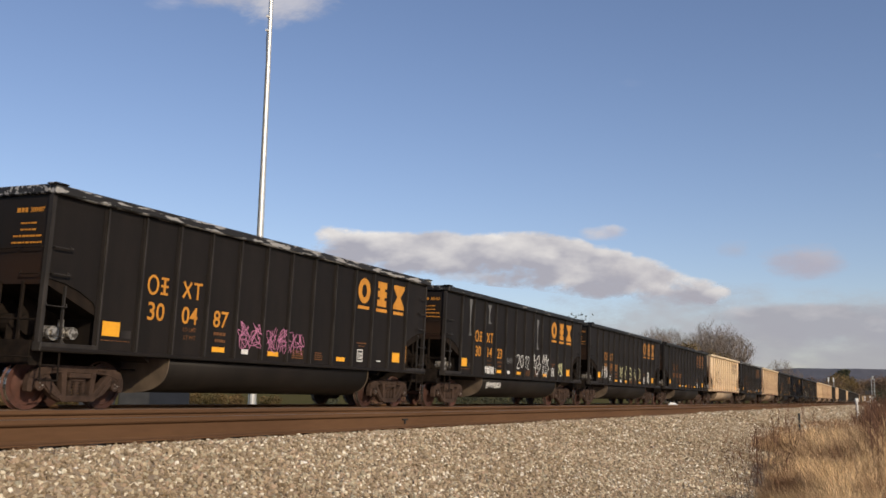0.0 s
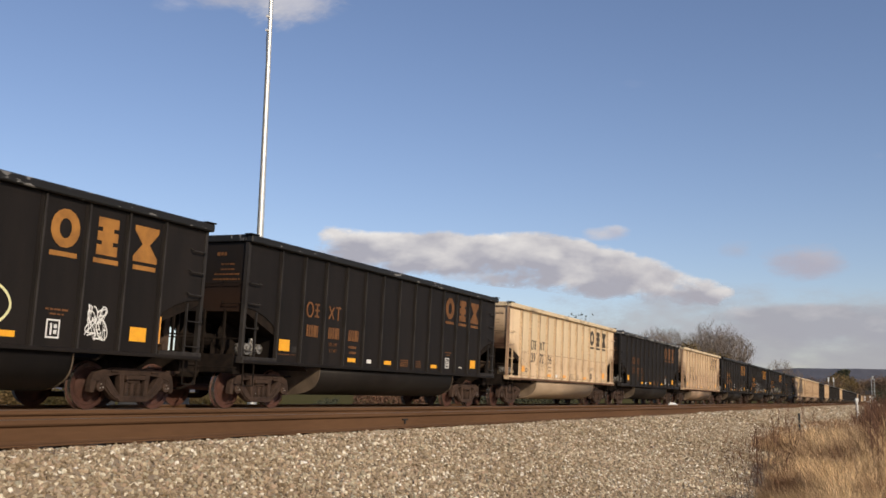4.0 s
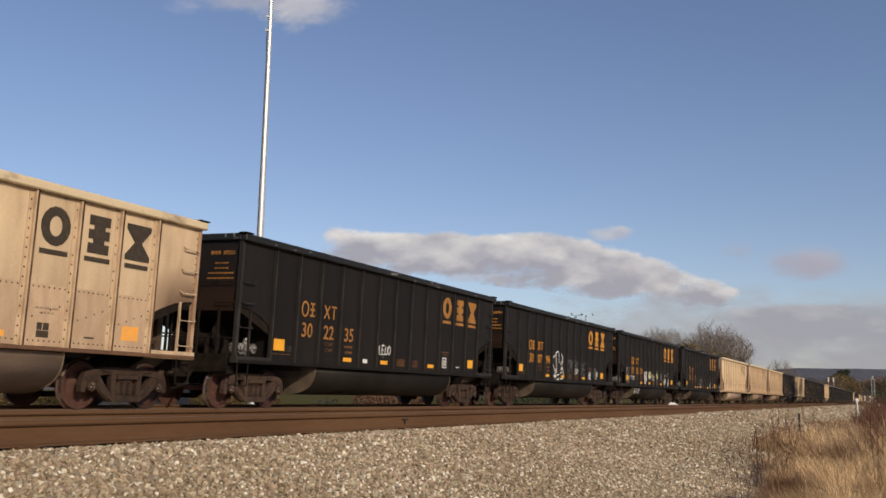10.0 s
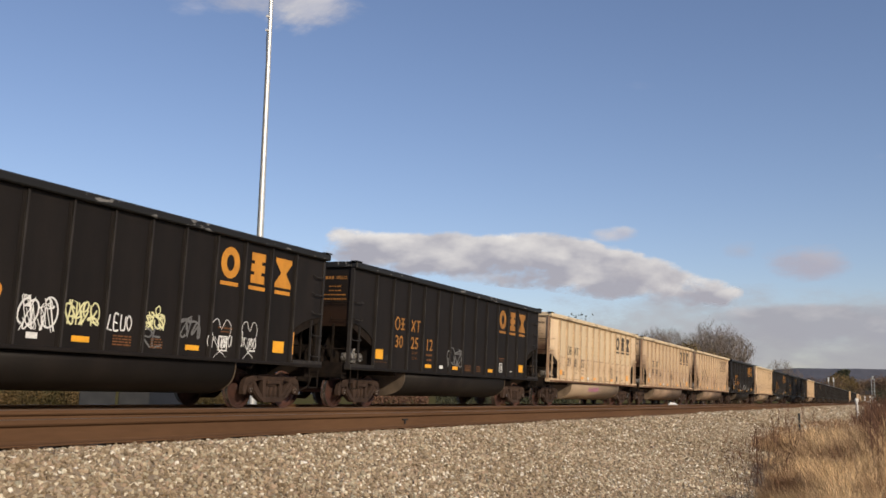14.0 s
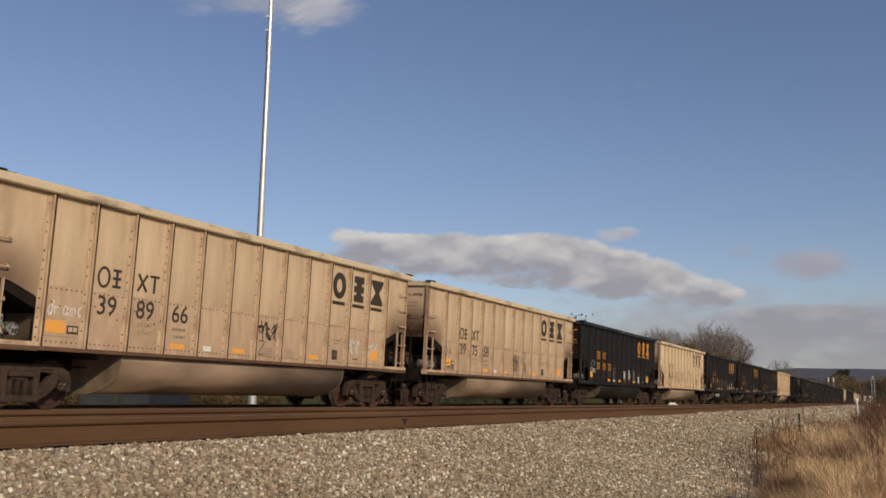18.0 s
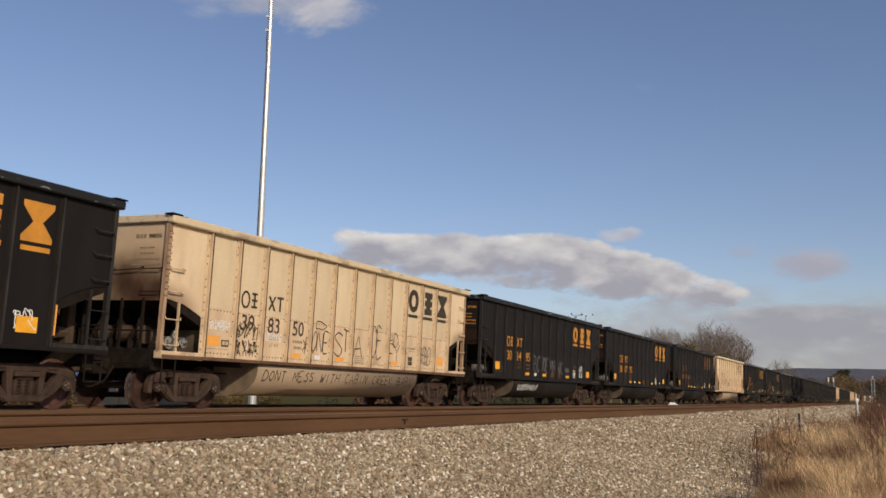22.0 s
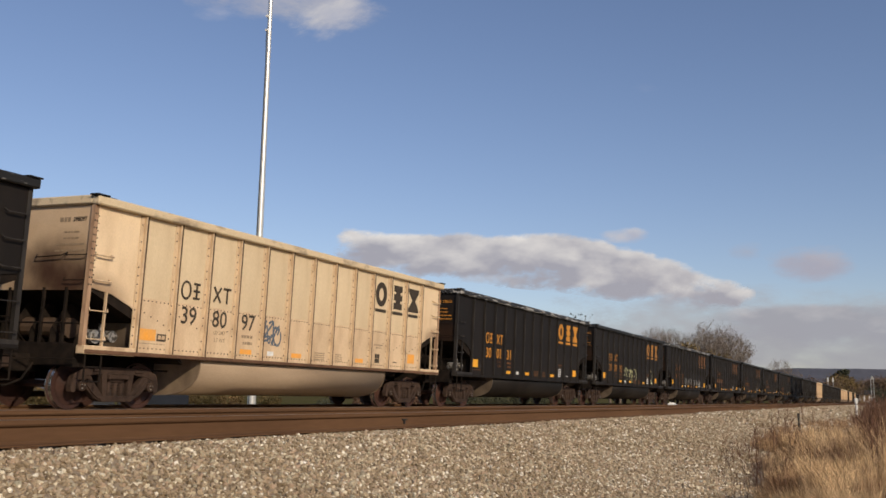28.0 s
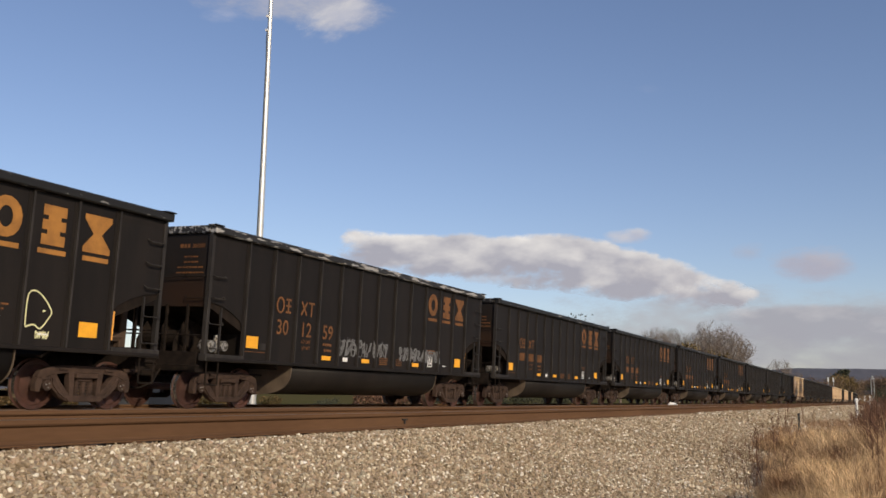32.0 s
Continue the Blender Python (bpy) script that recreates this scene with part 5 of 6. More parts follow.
def bare_tree_parts(seed, height):
    rng = random.Random(seed)
    trunk = bmesh.new()
    tube(trunk, (0, 0, 0), (0.01 * height, 0, height * 0.3), height * 0.02, height * 0.013, seg=9)
    crown = bmesh.new()
    tips = []
    for k in range(5):
        a = k * 1.257 + rng.uniform(-0.4, 0.4)
        branch(crown, rng, (0.01 * height * (0.6 + k * 0.1), 0, height * (0.18 + 0.03 * k)), (math.cos(a) * 0.55, math.sin(a) * 0.55, 1), height * 0.40, height * 0.010, 1, tips)
    branch(crown, rng, (0.01 * height, 0, height * 0.3), (0, 0, 1), height * 0.40, height * 0.012, 1, tips)
    return mesh("trunk", trunk, BARK), mesh("crown", crown, TWIG), tips


def leaf_cards(bm, rng, centre, radius, n, size):
    for _ in range(n):
        v = Vector((rng.gauss(0, 1), rng.gauss(0, 1), rng.gauss(0, 0.8)))
        p = Vector(centre) + v * radius * 0.5
        a, b = Vector((rng.uniform(-1, 1), rng.uniform(-1, 1), rng.uniform(-1, 1))).normalized(), Vector((rng.uniform(-1, 1), rng.uniform(-1, 1), rng.uniform(-1, 1))).normalized()
        s = size * rng.uniform(0.6, 1.3)
        bm.faces.new([bm.verts.new(p + q) for q in (a * s, b * s * 0.6, -a * s, -b * s * 0.6)])


TREES = [bare_tree_parts(s, 16.0) for s in (3, 8, 15)]


def bare_tree(x, y, h, kind, turn, label="bare leafless tree with a fine grey crown"):
    trunk, crown, _ = TREES[kind]
    t = thing("bare_tree", label, "tree", pose(x, y, GROUND_Z, 0, 0, turn), "trees behind the railway")
    k = h / 16.0
    for n, me in (("trunk", trunk), ("crown", crown)):
        ob = part(n, me, None, t)
        ob.matrix_basis = Matrix.Diagonal((k, k, k, 1))
    return t


# places by bearing (degrees from +x) and distance
def spot(bearing, dist):
    return dist * math.cos(radians(bearing)), dist * math.sin(radians(bearing))


for k, (b, d, h, kind) in enumerate([(9.7, 175, 16.3, 0), (8.9, 182, 14.6, 1), (10.5, 185, 15.2, 2), (11.9, 185, 15.0, 0), (12.6, 190, 16.0, 1), (13.3, 195, 16.2, 2), (11.2, 190, 14.6, 2), (8.45, 186, 13.6, 2), (9.3, 195, 16.0, 2), (10.0, 200, 16.4, 1), (12.3, 205, 16.6, 2), (13.9, 200, 15.4, 0),
                                     (15.3, 230, 17.0, 0), (15.9, 235, 16.5, 2), (6.15, 260, 12.6, 1), (5.6, 270, 11.0, 0)]):
    x, y = spot(b, d)
    bare_tree(x, y, h, kind, k * 67)


def leafy(name, b, d, h, w, material, label, seed, n=4200):
    rng = random.Random(seed)
    x, y = spot(b, d)
    t = thing(name, label, "tree", pose(x, y, GROUND_Z), "autumn trees beyond the railway")
    bm = bmesh.new()
    tube(bm, (0, 0, 0), (0, 0, h * 0.6), h * 0.02, h * 0.01)
    part("trunk", bm, BARK, t)
    bm = bmesh.new()
    for _ in range(26):
        c = (rng.uniform(-0.5, 0.5) * w, rng.uniform(-0.5, 0.5) * w, h * rng.uniform(0.12, 0.88))
        leaf_cards(bm, rng, c, w * 0.24, n // 26, h * 0.019 * (1.5 if d > 400 else 1.0))
    part("crown", bm, material, t)


leafy("yellow_tree", 11.15, 165, 11.9, 3.2, LEAF_Y, "small tree with thinning yellow leaves", 1, 2400)
leafy("yellow_tree", 9.6, 168, 10.6, 4, LEAF_Y, "small tree with thinning yellow leaves", 2, 1800)
for k, (b, d, h, w, m) in enumerate([(4.35, 560, 15, 15, LEAF_B), (3.75, 580, 14, 16, LEAF_B), (3.45, 620, 14, 15, LEAF_Y), (2.9, 640, 19, 14, LEAF_Y), (2.62, 640, 13, 16, LEAF_B), (2.2, 1000, 20, 26, LEAF_Y), (1.75, 1000, 21, 28, LEAF_B), (1.35, 980, 20, 26, LEAF_Y),
                                     (1.0, 960, 22, 26, LEAF_B), (0.6, 940, 23, 26, LEAF_B), (0.2, 930, 24, 28, LEAF_B), (4.9, 600, 12, 14, LEAF_B), (1.5, 920, 13, 30, LEAF_G), (0.8, 900, 13, 30, LEAF_G), (2.3, 940, 12, 30, LEAF_G), (3.1, 600, 8, 18, LEAF_G), (3.9, 560, 8, 16, LEAF_G)]):
    leafy("autumn_tree", b, d, h, w, m, "autumn tree with russet leaves" if m is LEAF_B else "autumn tree with yellow leaves" if m is LEAF_Y else "dark green evergreen shrub", 20 + k, 5200)
for b, h in ((2.98, 23.0), (2.78, 24.5)):
    leafy("pine", b, 660, h, 5.5, LEAF_G, "tall dark pine among the autumn trees", int(h), 4200)
# a wood beside the line, beyond the view, that shades the distant cars
for k, (x, y, h) in enumerate([(126, -9.5, 20), (133, -10, 21), (140, -9, 19)]):
    leafy("trackside_tree", math.degrees(math.atan2(y, x)), math.hypot(x, y), h, 5.5, LEAF_B, "russet autumn tree beside the railway", 60 + k, 2600)


def hills():
    bm = bmesh.new()
    lo, hi = [], []
    for i in range(61):
        b = radians(-14 + i * 1.6)
        r = 3000
        z = 104 + 24 * noise.noise((i * 0.21, 3.3, 0)) - 10 * noise.noise((i * 0.6, 1.3, 0)) - max(0, i - 12) * 1.5
        lo.append(bm.verts.new((r * math.cos(b), r * math.sin(b), -5)))
        hi.append(bm.verts.new((r * 1.06 * math.cos(b), r * 1.06 * math.sin(b), max(z, 30))))
    for i in range(60):
        bm.faces.new((lo[i], lo[i + 1], hi[i + 1], hi[i]))
    tagged(new("distant_hills", mesh("distant_hills", bm, HILL)), "low wooded ridge blue with distance", "hills", kind="structure")


hills()


def signal_mast():
    x, y = spot(1.30, 205)
    s = thing("railway_signal", "grey lattice railway signal mast with ladder rungs", "railway signal", pose(x, y, GROUND_Z))
    for dy in (-0.27, 0.27):
        part("stile", tube(bmesh.new(), (0, dy, 0), (0, dy, 6.0), 0.055, seg=6), SIGNAL, s)
    for k in range(10):
        part("rung", tube(bmesh.new(), (0, -0.27, 0.4 + k * 0.6), (0, 0.27, 0.4 + k * 0.6), 0.045, seg=5), SIGNAL, s)
    part("signal_head", tube(boxed(-0.1, 0.1, -0.16, 0.16, 5.7, 6.4, bevel=0.05), (-0.3, 0, 6.1), (0, 0, 6.1), 0.1), SIGNAL, s)
    part("relay_box", boxed(-0.4, 0.4, 0.6, 1.2, 0, 1.5, bevel=0.03), SIGNAL, s)


signal_mast()


def far_house():
    x, y = spot(1.9, 850)
    h = thing("house", "low brown house with pale windows and a dark roof", "house", pose(x, y, GROUND_Z, 0, 0, 3))
    part("wall", boxed(-5, 5, -8, 8, 0, 7.6), TARP, h)
    part("roof", prism(bmesh.new(), [(-5.8, 7.4), (5.8, 7.4), (2.2, 11.0), (-2.2, 11.0)], -9, 9), DARK, h)
    for k in range(4):
        part("window", boxed(-5.12, -5.01, -6.6 + k * 3.8, -5.5 + k * 3.8, 2.2, 6.4), WHITE, h)


far_house()


def distance_boards():
    x, y = spot(3.45, 300)
    s = thing("signal_bridge", "far railway signal with two white boards", "railway signal", pose(x, y, GROUND_Z))
    for dy in (-0.7, 0.7):
        part("post", tube(bmesh.new(), (0, dy, 0), (0, dy, 7.0), 0.08, seg=6), SIGNAL, s)
        part("board", boxed(-0.06, 0.06, dy - 0.2, dy + 0.2, 7.0, 8.3), WHITE, s)


distance_boards()


def sparse_top():
    """A thin young tree whose last leaves show over the cars."""
    x, y = spot(17.75, 118)
    t = thing("sparse_tree", "thin bare tree with a few last leaves", "tree", pose(x, y, GROUND_Z), "trees behind the railway")
    rng = random.Random(12)
    bm = tube(bmesh.new(), (0, 0, 0), (0, 0, 9.0), 0.09, 0.03)
    part("trunk", bm, BARK, t)
    tw, lf = bmesh.new(), bmesh.new()
    for k in range(16):
        a = rng.uniform(0, 6.28)
        q = Vector((math.cos(a) * rng.uniform(0.2, 1.7), math.sin(a) * rng.uniform(0.2, 1.7), rng.uniform(10.9, 11.7)))
        tube(tw, (0, 0, rng.uniform(7.5, 9.0)), q, 0.012, 0.006, seg=3)
        leaf_cards(lf, rng, q, 0.12, 5, 0.12)
    part("twigs", tw, TWIG, t)
    tagged(part("last_leaves", lf, LEAF_G, t), kind="stuff")


sparse_top()


def white_post():
    x, y = spot(2.17, 58)
    s = thing("marker_post", "short white marker post with a rounded top", "marker post", pose(x, y, GROUND_Z, 0, 0, 50))
    part("post", boxed(-0.04, 0.04, -0.055, 0.055, 0, 1.25), WHITE, s)
    part("head", tube(bmesh.new(), (-0.04, 0, 1.27), (0.04, 0, 1.28), 0.12, seg=14), WHITE, s)


white_post()


def toe(x):
    """Where the grass begins beside the stones."""
    return 1.5 + 0.10 * (min(x, 34) - 9) - 0.04 * max(0.0, min(x, 70) - 34) + 0.25 * noise.noise((x * 0.6, 0.3, 4))


def dry_grass():
    """Tall dry grass: bent blades in tufts, one field."""
    rng = np.random.default_rng(9)
    verts, faces = [], []

    def blade(x, y, z, h, w, lean, az):
        a = rng.uniform(0, 6.28)
        wx, wy = math.cos(a) * w, math.sin(a) * w
        k = len(verts)
        for u in (0, 0.45, 0.8):
            ox, oy = math.cos(az) * lean * u * u * h, math.sin(az) * lean * u * u * h
            ww = 1 - u * 0.6
            verts.append((x + ox - wx * ww, y + oy - wy * ww, z + h * u * (1 - 0.15 * lean)))
            verts.append((x + ox + wx * ww, y + oy + wy * ww, z + h * u * (1 - 0.15 * lean)))
        verts.append((x + math.cos(az) * lean * h, y + math.sin(az) * lean * h, z + h * (1 - 0.35 * lean)))
        faces.extend([(k, k + 1, k + 3, k + 2), (k + 2, k + 3, k + 5, k + 4), (k + 4, k + 5, k + 6)])

    def field(rows):
        for x0, x1, tufts, per, w, high in rows:
            for _ in range(tufts):
                x = rng.uniform(x0, x1)
                edge = toe(x) - (0.35 if x < 20 else 0.0)
                y0 = edge - abs(rng.normal(0, 0.8)) * (0.7 + x * 0.04)
                clump = noise.noise((x * 0.6, y0 * 1.2, 2))
                if clump < -0.22 and rng.random() < 0.8:
                    continue
                z = bed_z(y0) - 0.02
                inside = min(1.0, 0.3 + (edge - y0) * 0.55)
                tall = high * (1 + 0.5 * clump) * inside * rng.uniform(0.8, 1.15)
                az0, lean0 = 6.0 * noise.noise((x * 0.5, y0 * 0.7, 9)) + rng.normal(0, 0.7), rng.uniform(0.0, 0.42)
                for _b in range(per):
                    r = rng.uniform(0, 0.14) * (1 + x * 0.02)
                    a = rng.uniform(0, 6.28)
                    blade(x + r * math.cos(a), y0 + r * math.sin(a), z, tall * rng.uniform(0.4, 1.15), w * rng.uniform(0.6, 1.4), lean0 + abs(rng.normal(0, 0.26)), az0 + rng.normal(0, 1.6))

    field(((-3, 7.5, 500, 24, 0.003, 0.5), (7.5, 11, 620, 64, 0.0017, 0.68), (11, 16, 780, 54, 0.0026, 0.82), (16, 21, 420, 44, 0.0036, 0.78)))
    tagged(new("dry_grass", arrays("dry_grass", verts, faces, GRASS)), "tall golden dry autumn grass beside the ballast", "grass", kind="stuff")
    verts.clear(), faces.clear()
    field(((21, 30, 320, 30, 0.006, 0.34), (30, 60, 420, 22, 0.012, 0.2), (60, 140, 300, 18, 0.03, 0.14)))
    tagged(new("short_grass", arrays("short_grass", verts, faces, SHORT)), "short brown dead grass beside the ballast", "grass", kind="stuff")


dry_grass()


def low_brush():
    """Fine brown stalks and twigs along the foot of the stones."""
    rng = np.random.default_rng(21)
    verts, faces = [], []

    def stick(p, q, w):
        a = rng.uniform(0, 6.28)
        k = len(verts)
        dx, dy = math.cos(a) * w, math.sin(a) * w
        verts.extend([(p[0] - dx, p[1] - dy, p[2]), (p[0] + dx, p[1] + dy, p[2]), (q[0] + dx * 0.4, q[1] + dy * 0.4, q[2]), (q[0] - dx * 0.4, q[1] - dy * 0.4, q[2])])
        faces.append((k, k + 1, k + 2, k + 3))

    for n in range(2400):
        # a low sparse fringe at the stones, taller stalks far from them
        back = n % 5 > 1
        d = (13.0 if back else 11.3) + 13 * rng.random() ** 1.2
        x, y = spot(rng.uniform(0.0, 1.8) if back else rng.uniform(2.4, 11.6), d)
        if y > toe(x) + (0.15 if x > 17 else 0.3) or noise.noise((x * 0.8, y * 1.5, 7)) < (-0.1 if back else 0.05):
            continue
        z, w = bed_z(y) - 0.02, 0.0016 + x * 0.00016
        h = rng.uniform(0.7, 1.28) if back else rng.uniform(0.18, 0.56)
        top = (x + rng.normal(0, 0.07), y + rng.normal(0, 0.07), z + h)
        stick((x, y, z), top, w)
        for _t in range(7):
            u = rng.uniform(0.3, 1.0)
            p = (x + (top[0] - x) * u, y + (top[1] - y) * u, z + h * u)
            q = (p[0] + rng.normal(0, 0.05), p[1] + rng.normal(0, 0.05), p[2] + rng.uniform(0.02, 0.12))
            stick(p, q, w * 0.8)
    tagged(new("low_brush", arrays("low_brush", verts, faces, WEED)), "fine brown dead weeds at the edge of the stones", "weeds", kind="stuff")


low_brush()


def weeds(x, y, h, seed):
    rng = random.Random(seed)
    w = thing("weed", "dead brown weed with a branching seed head", "weed", pose(x, y, bed_z(y) - 0.02, 0, 0, rng.uniform(0, 360)), "dead weeds in the dry grass")
    bm = bmesh.new()
    top = Vector((rng.uniform(-0.1, 0.1), rng.uniform(-0.1, 0.1), h))
    k = 1 + x * 0.03
    tube(bm, (0, 0, 0), top, 0.006 * k, 0.003 * k, seg=5)
    part("stalk", bm, WEED, w)
    bm = bmesh.new()
    for _ in range(10):
        u = rng.uniform(0.35, 1.0)
        p = top * u
        d = Vector((rng.uniform(-1, 1), rng.uniform(-1, 1), rng.uniform(0.6, 1.8))).normalized()
        q = p + d * rng.uniform(0.1, 0.26)
        tube(bm, p, q, 0.0028 * k, 0.0015 * k, seg=3)
        leaf_cards(bm, rng, q, 0.05, 4, 0.008 * k)
    tagged(part("seed_head", bm, WEED, w), kind="stuff")


rng_w = random.Random(5)
for k in range(120):
    d = 13 + 30 * rng_w.random() ** 1.2
    b = rng_w.uniform(0.0, 1.75) if k % 4 else rng_w.uniform(1.8, 8.0)
    x, y = spot(b, d)
    if y < toe(x) + 0.1:
        weeds(x, y, rng_w.uniform(0.7, 1.2) if b < 1.75 else rng_w.uniform(0.35, 0.62), k)


for k in range(14):
    x, y = spot(1.82 + 0.055 * k, 40 + (k * 7) % 13)
    weeds(x, y, 0.50 + 0.03 * (k % 5), 200 + k)


def stake(x, y, h, label):
    ob = thing("stake", label, "stake", pose(x, y, bed_z(y) - 0.05, 0, 3, 20))
    part("shaft", boxed(-0.025, 0.025, -0.025, 0.025, 0, h, bevel=0.006), DARK, ob)
    part("cap", boxed(-0.03, 0.03, -0.03, 0.03, h - 0.06, h + 0.005), DARK, ob)


stake(30.0, 2.74, 0.66, "short dark stake in the gravel")

# things beyond the train, seen under it
def cabinet(b, d, w, h, material, name, label):
    x, y = spot(b, d)
    ob = thing(name, label, "cabinet", pose(x, y, GROUND_Z, 0, 0, b + 90), "equipment boxes behind the railway")
    part("body", boxed(-w / 2, w / 2, -0.4, 0.4, 0.1, h, bevel=0.03), material, ob)
    part("plinth", boxed(-w / 2 - 0.06, w / 2 + 0.06, -0.46, 0.46, 0, 0.1), DARK, ob)
    part("lid", boxed(-w / 2 - 0.05, w / 2 + 0.05, -0.45, 0.45, h, h + 0.06, bevel=0.02), material, ob)
    for k in (-1, 1):
        part("door", boxed(k * w / 4 - w / 4 + 0.03, k * w / 4 + w / 4 - 0.03, 0.4, 0.42, 0.2, h - 0.08), material, ob)


cabinet(46.4, 50, 1.7, 1.3, DULL_GREY, "equipment_cabinet", "dull blue grey steel equipment cabinet")
cabinet(44.4, 50.5, 1.5, 1.35, DULL_GREY, "equipment_cabinet", "dull blue grey steel equipment cabinet")
cabinet(43.0, 52, 3.1, 1.35, CONCRETE, "equipment_cabinet", "dark blue grey steel equipment cabinet")


def far_brush():
    """Dry brush and bushes in a broken line beyond the tracks."""
    rng = random.Random(31)
    for k, (b0, b1, d, h, m, n) in enumerate(((47.3, 54, 58, 1.3, TALL_DRY, 14000), (39.2, 41.8, 60, 1.1, TALL_DRY, 5000), (36.0, 37.1, 62, 1.0, TALL_DRY, 1800), (38.1, 38.9, 62, 1.0, TALL_DRY, 1300), (32.5, 33.8, 64, 0.8, LEAF_G, 1200), (27.0, 31.5, 90, 1.5, WEED, 4000), (18.0, 26.5, 120, 2.0, LEAF_G, 6000))):
        bm = bmesh.new()
        for _ in range(n):
            b, r = rng.uniform(b0, b1), d + rng.uniform(-2, 2)
            x, y = spot(b, r)
            u = h * (0.85 + 0.5 * noise.noise((b * 1.7, k, 0))) * rng.random() ** 0.8
            leaf_cards(bm, rng, (x, y, GROUND_Z + u), 0.2, 1, 0.07 * d / 60)
        tagged(new("brush", mesh("brush", bm, m)), "line of dry autumn brush in the field", "brush", kind="stuff")


far_brush()


def litter(x, y, z, label, material, seed):
    rng = random.Random(seed)
    ob = thing("litter", label, "litter", pose(x, y, z, 0, 0, rng.uniform(-15, 15)))
    bm = bmesh.new()
    pts = [(0.35 * math.cos(a) * rng.uniform(0.5, 1), 0.15 * rng.uniform(-1, 1), 0.36 * abs(math.sin(a)) * rng.uniform(0.5, 1)) for a in [0.6 * i for i in range(14)]]
    for a, b, c in zip(pts, pts[1:], pts[2:]):
        bm.faces.new([bm.verts.new(v) for v in (a, b, c)])
    part("crumpled_sheet", bm, material, ob)
    part("edge", bent(pts[:4], 0.015), material, ob)


litter(33.6, 7.36, bed_z(7.36), "crumpled white plastic sheet between the tracks", WHITE, 3)
litter(34.5, 7.40, bed_z(7.4), "crumpled white plastic sheet between the tracks", WHITE, 4)


def joint_bar(x):
    ob = thing("rail_joint", "dark bolted joint bar on the rusty rail", "rail joint", pose(x, 5.585, 0.0))
    part("bar", box(boxed(-0.06, 0.06, -0.032, -0.012, 0.062, 0.076, bevel=0.004), -0.009, 0.009, -0.030, -0.012, 0.015, 0.061), DARK, ob)
    for k in range(4):
        part("bolt", tube(bmesh.new(), (-0.048 + k * 0.032, -0.036, 0.069), (-0.048 + k * 0.032, -0.03, 0.069), 0.006, seg=6), DARK, ob)


joint_bar(10.3)


# ---- clouds ----
def cloud_material(name, seed, light, shade, cover, soft=0.45, flat=0.42, amp=2.6, square=2.2, lit=(0.98, 1.5), crown=0.5):
    m = bpy.data.materials.new(name)
    m.use_nodes = True
    t = m.node_tree
    n, l = t.nodes, t.links
    n.clear()
    out = n.new("ShaderNodeOutputMaterial")
    co = n.new("ShaderNodeTexCoord")
    mp = n.new("ShaderNodeMapping")
    mp.inputs["Location"].default_value = (seed * 13.0, seed * 7.0, seed)
    mp.inputs["Scale"].default_value = (flat, 1.0, 1.0)
    l.new(co.outputs["Object"], mp.inputs[0])
    noi = n.new("ShaderNodeTexNoise")
    noi.inputs["Scale"].default_value, noi.inputs["Detail"].default_value, noi.inputs["Roughness"].default_value = 0.0062, 11, 0.64
    l.new(mp.outputs[0], noi.inputs["Vector"])
    # soft outline from the card's own uv
    uv = n.new("ShaderNodeSeparateXYZ")
    l.new(co.outputs["UV"], uv.inputs[0])
    def math_node(op, a, b):
        k = n.new("ShaderNodeMath")
        k.operation = op
        for i, v in enumerate((a, b)):
            if isinstance(v, (int, float)):
                k.inputs[i].default_value = v
            else:
                l.new(v, k.inputs[i])
        return k.outputs[0]
    dx = math_node("ABSOLUTE", math_node("SUBTRACT", uv.outputs[0], 0.5), 0)
    # above the crown line the cloud ends soon, below it fades slowly
    over = math_node("MAXIMUM", math_node("DIVIDE", math_node("SUBTRACT", uv.outputs[1], crown), 1 - crown), 0.0)
    below = math_node("MAXIMUM", math_node("DIVIDE", math_node("SUBTRACT", crown, uv.outputs[1]), crown), 0.0)
    r = math_node("ADD", math_node("POWER", math_node("MULTIPLY", dx, 2.0), square), math_node("ADD", math_node("POWER", over, 2.2), math_node("POWER", below, 2.2)))
    dens = math_node("SUBTRACT", math_node("MULTIPLY", math_node("SUBTRACT", noi.outputs[0], 0.5), amp), math_node("SUBTRACT", r, cover))
    a = n.new("ShaderNodeMapRange")
    a.interpolation_type = "SMOOTHSTEP"
    a.inputs[1].default_value, a.inputs[2].default_value, a.inputs[4].default_value = 0.0, soft, 0.95
    l.new(dens, a.inputs[0])
    # bright tops and shaded bases are painted into the glow by height and noise
    bulge = n.new("ShaderNodeTexNoise")
    bulge.inputs["Scale"].default_value, bulge.inputs["Detail"].default_value = 0.009, 7
    l.new(mp.outputs[0], bulge.inputs["Vector"])
    tone = n.new("ShaderNodeMapRange")
    l.new(math_node("ADD", math_node("MULTIPLY", uv.outputs[1], 0.7), math_node("MULTIPLY", bulge.outputs[0], 1.6)), tone.inputs[0])
    tone.inputs[1].default_value, tone.inputs[2].default_value = lit
    mix = n.new("ShaderNodeMix")
    mix.data_type = "RGBA"
    mix.inputs[6].default_value, mix.inputs[7].default_value = (*shade, 1), (*light, 1)
    l.new(tone.outputs[0], mix.inputs[0])
    em = n.new("ShaderNodeEmission")
    l.new(mix.outputs[2], em.inputs[0])
    tr = n.new("ShaderNodeBsdfTransparent")
    sh = n.new("ShaderNodeMixShader")
    l.new(a.outputs[0], sh.inputs[0])
    l.new(tr.outputs[0], sh.inputs[1])
    l.new(em.outputs[0], sh.inputs[2])
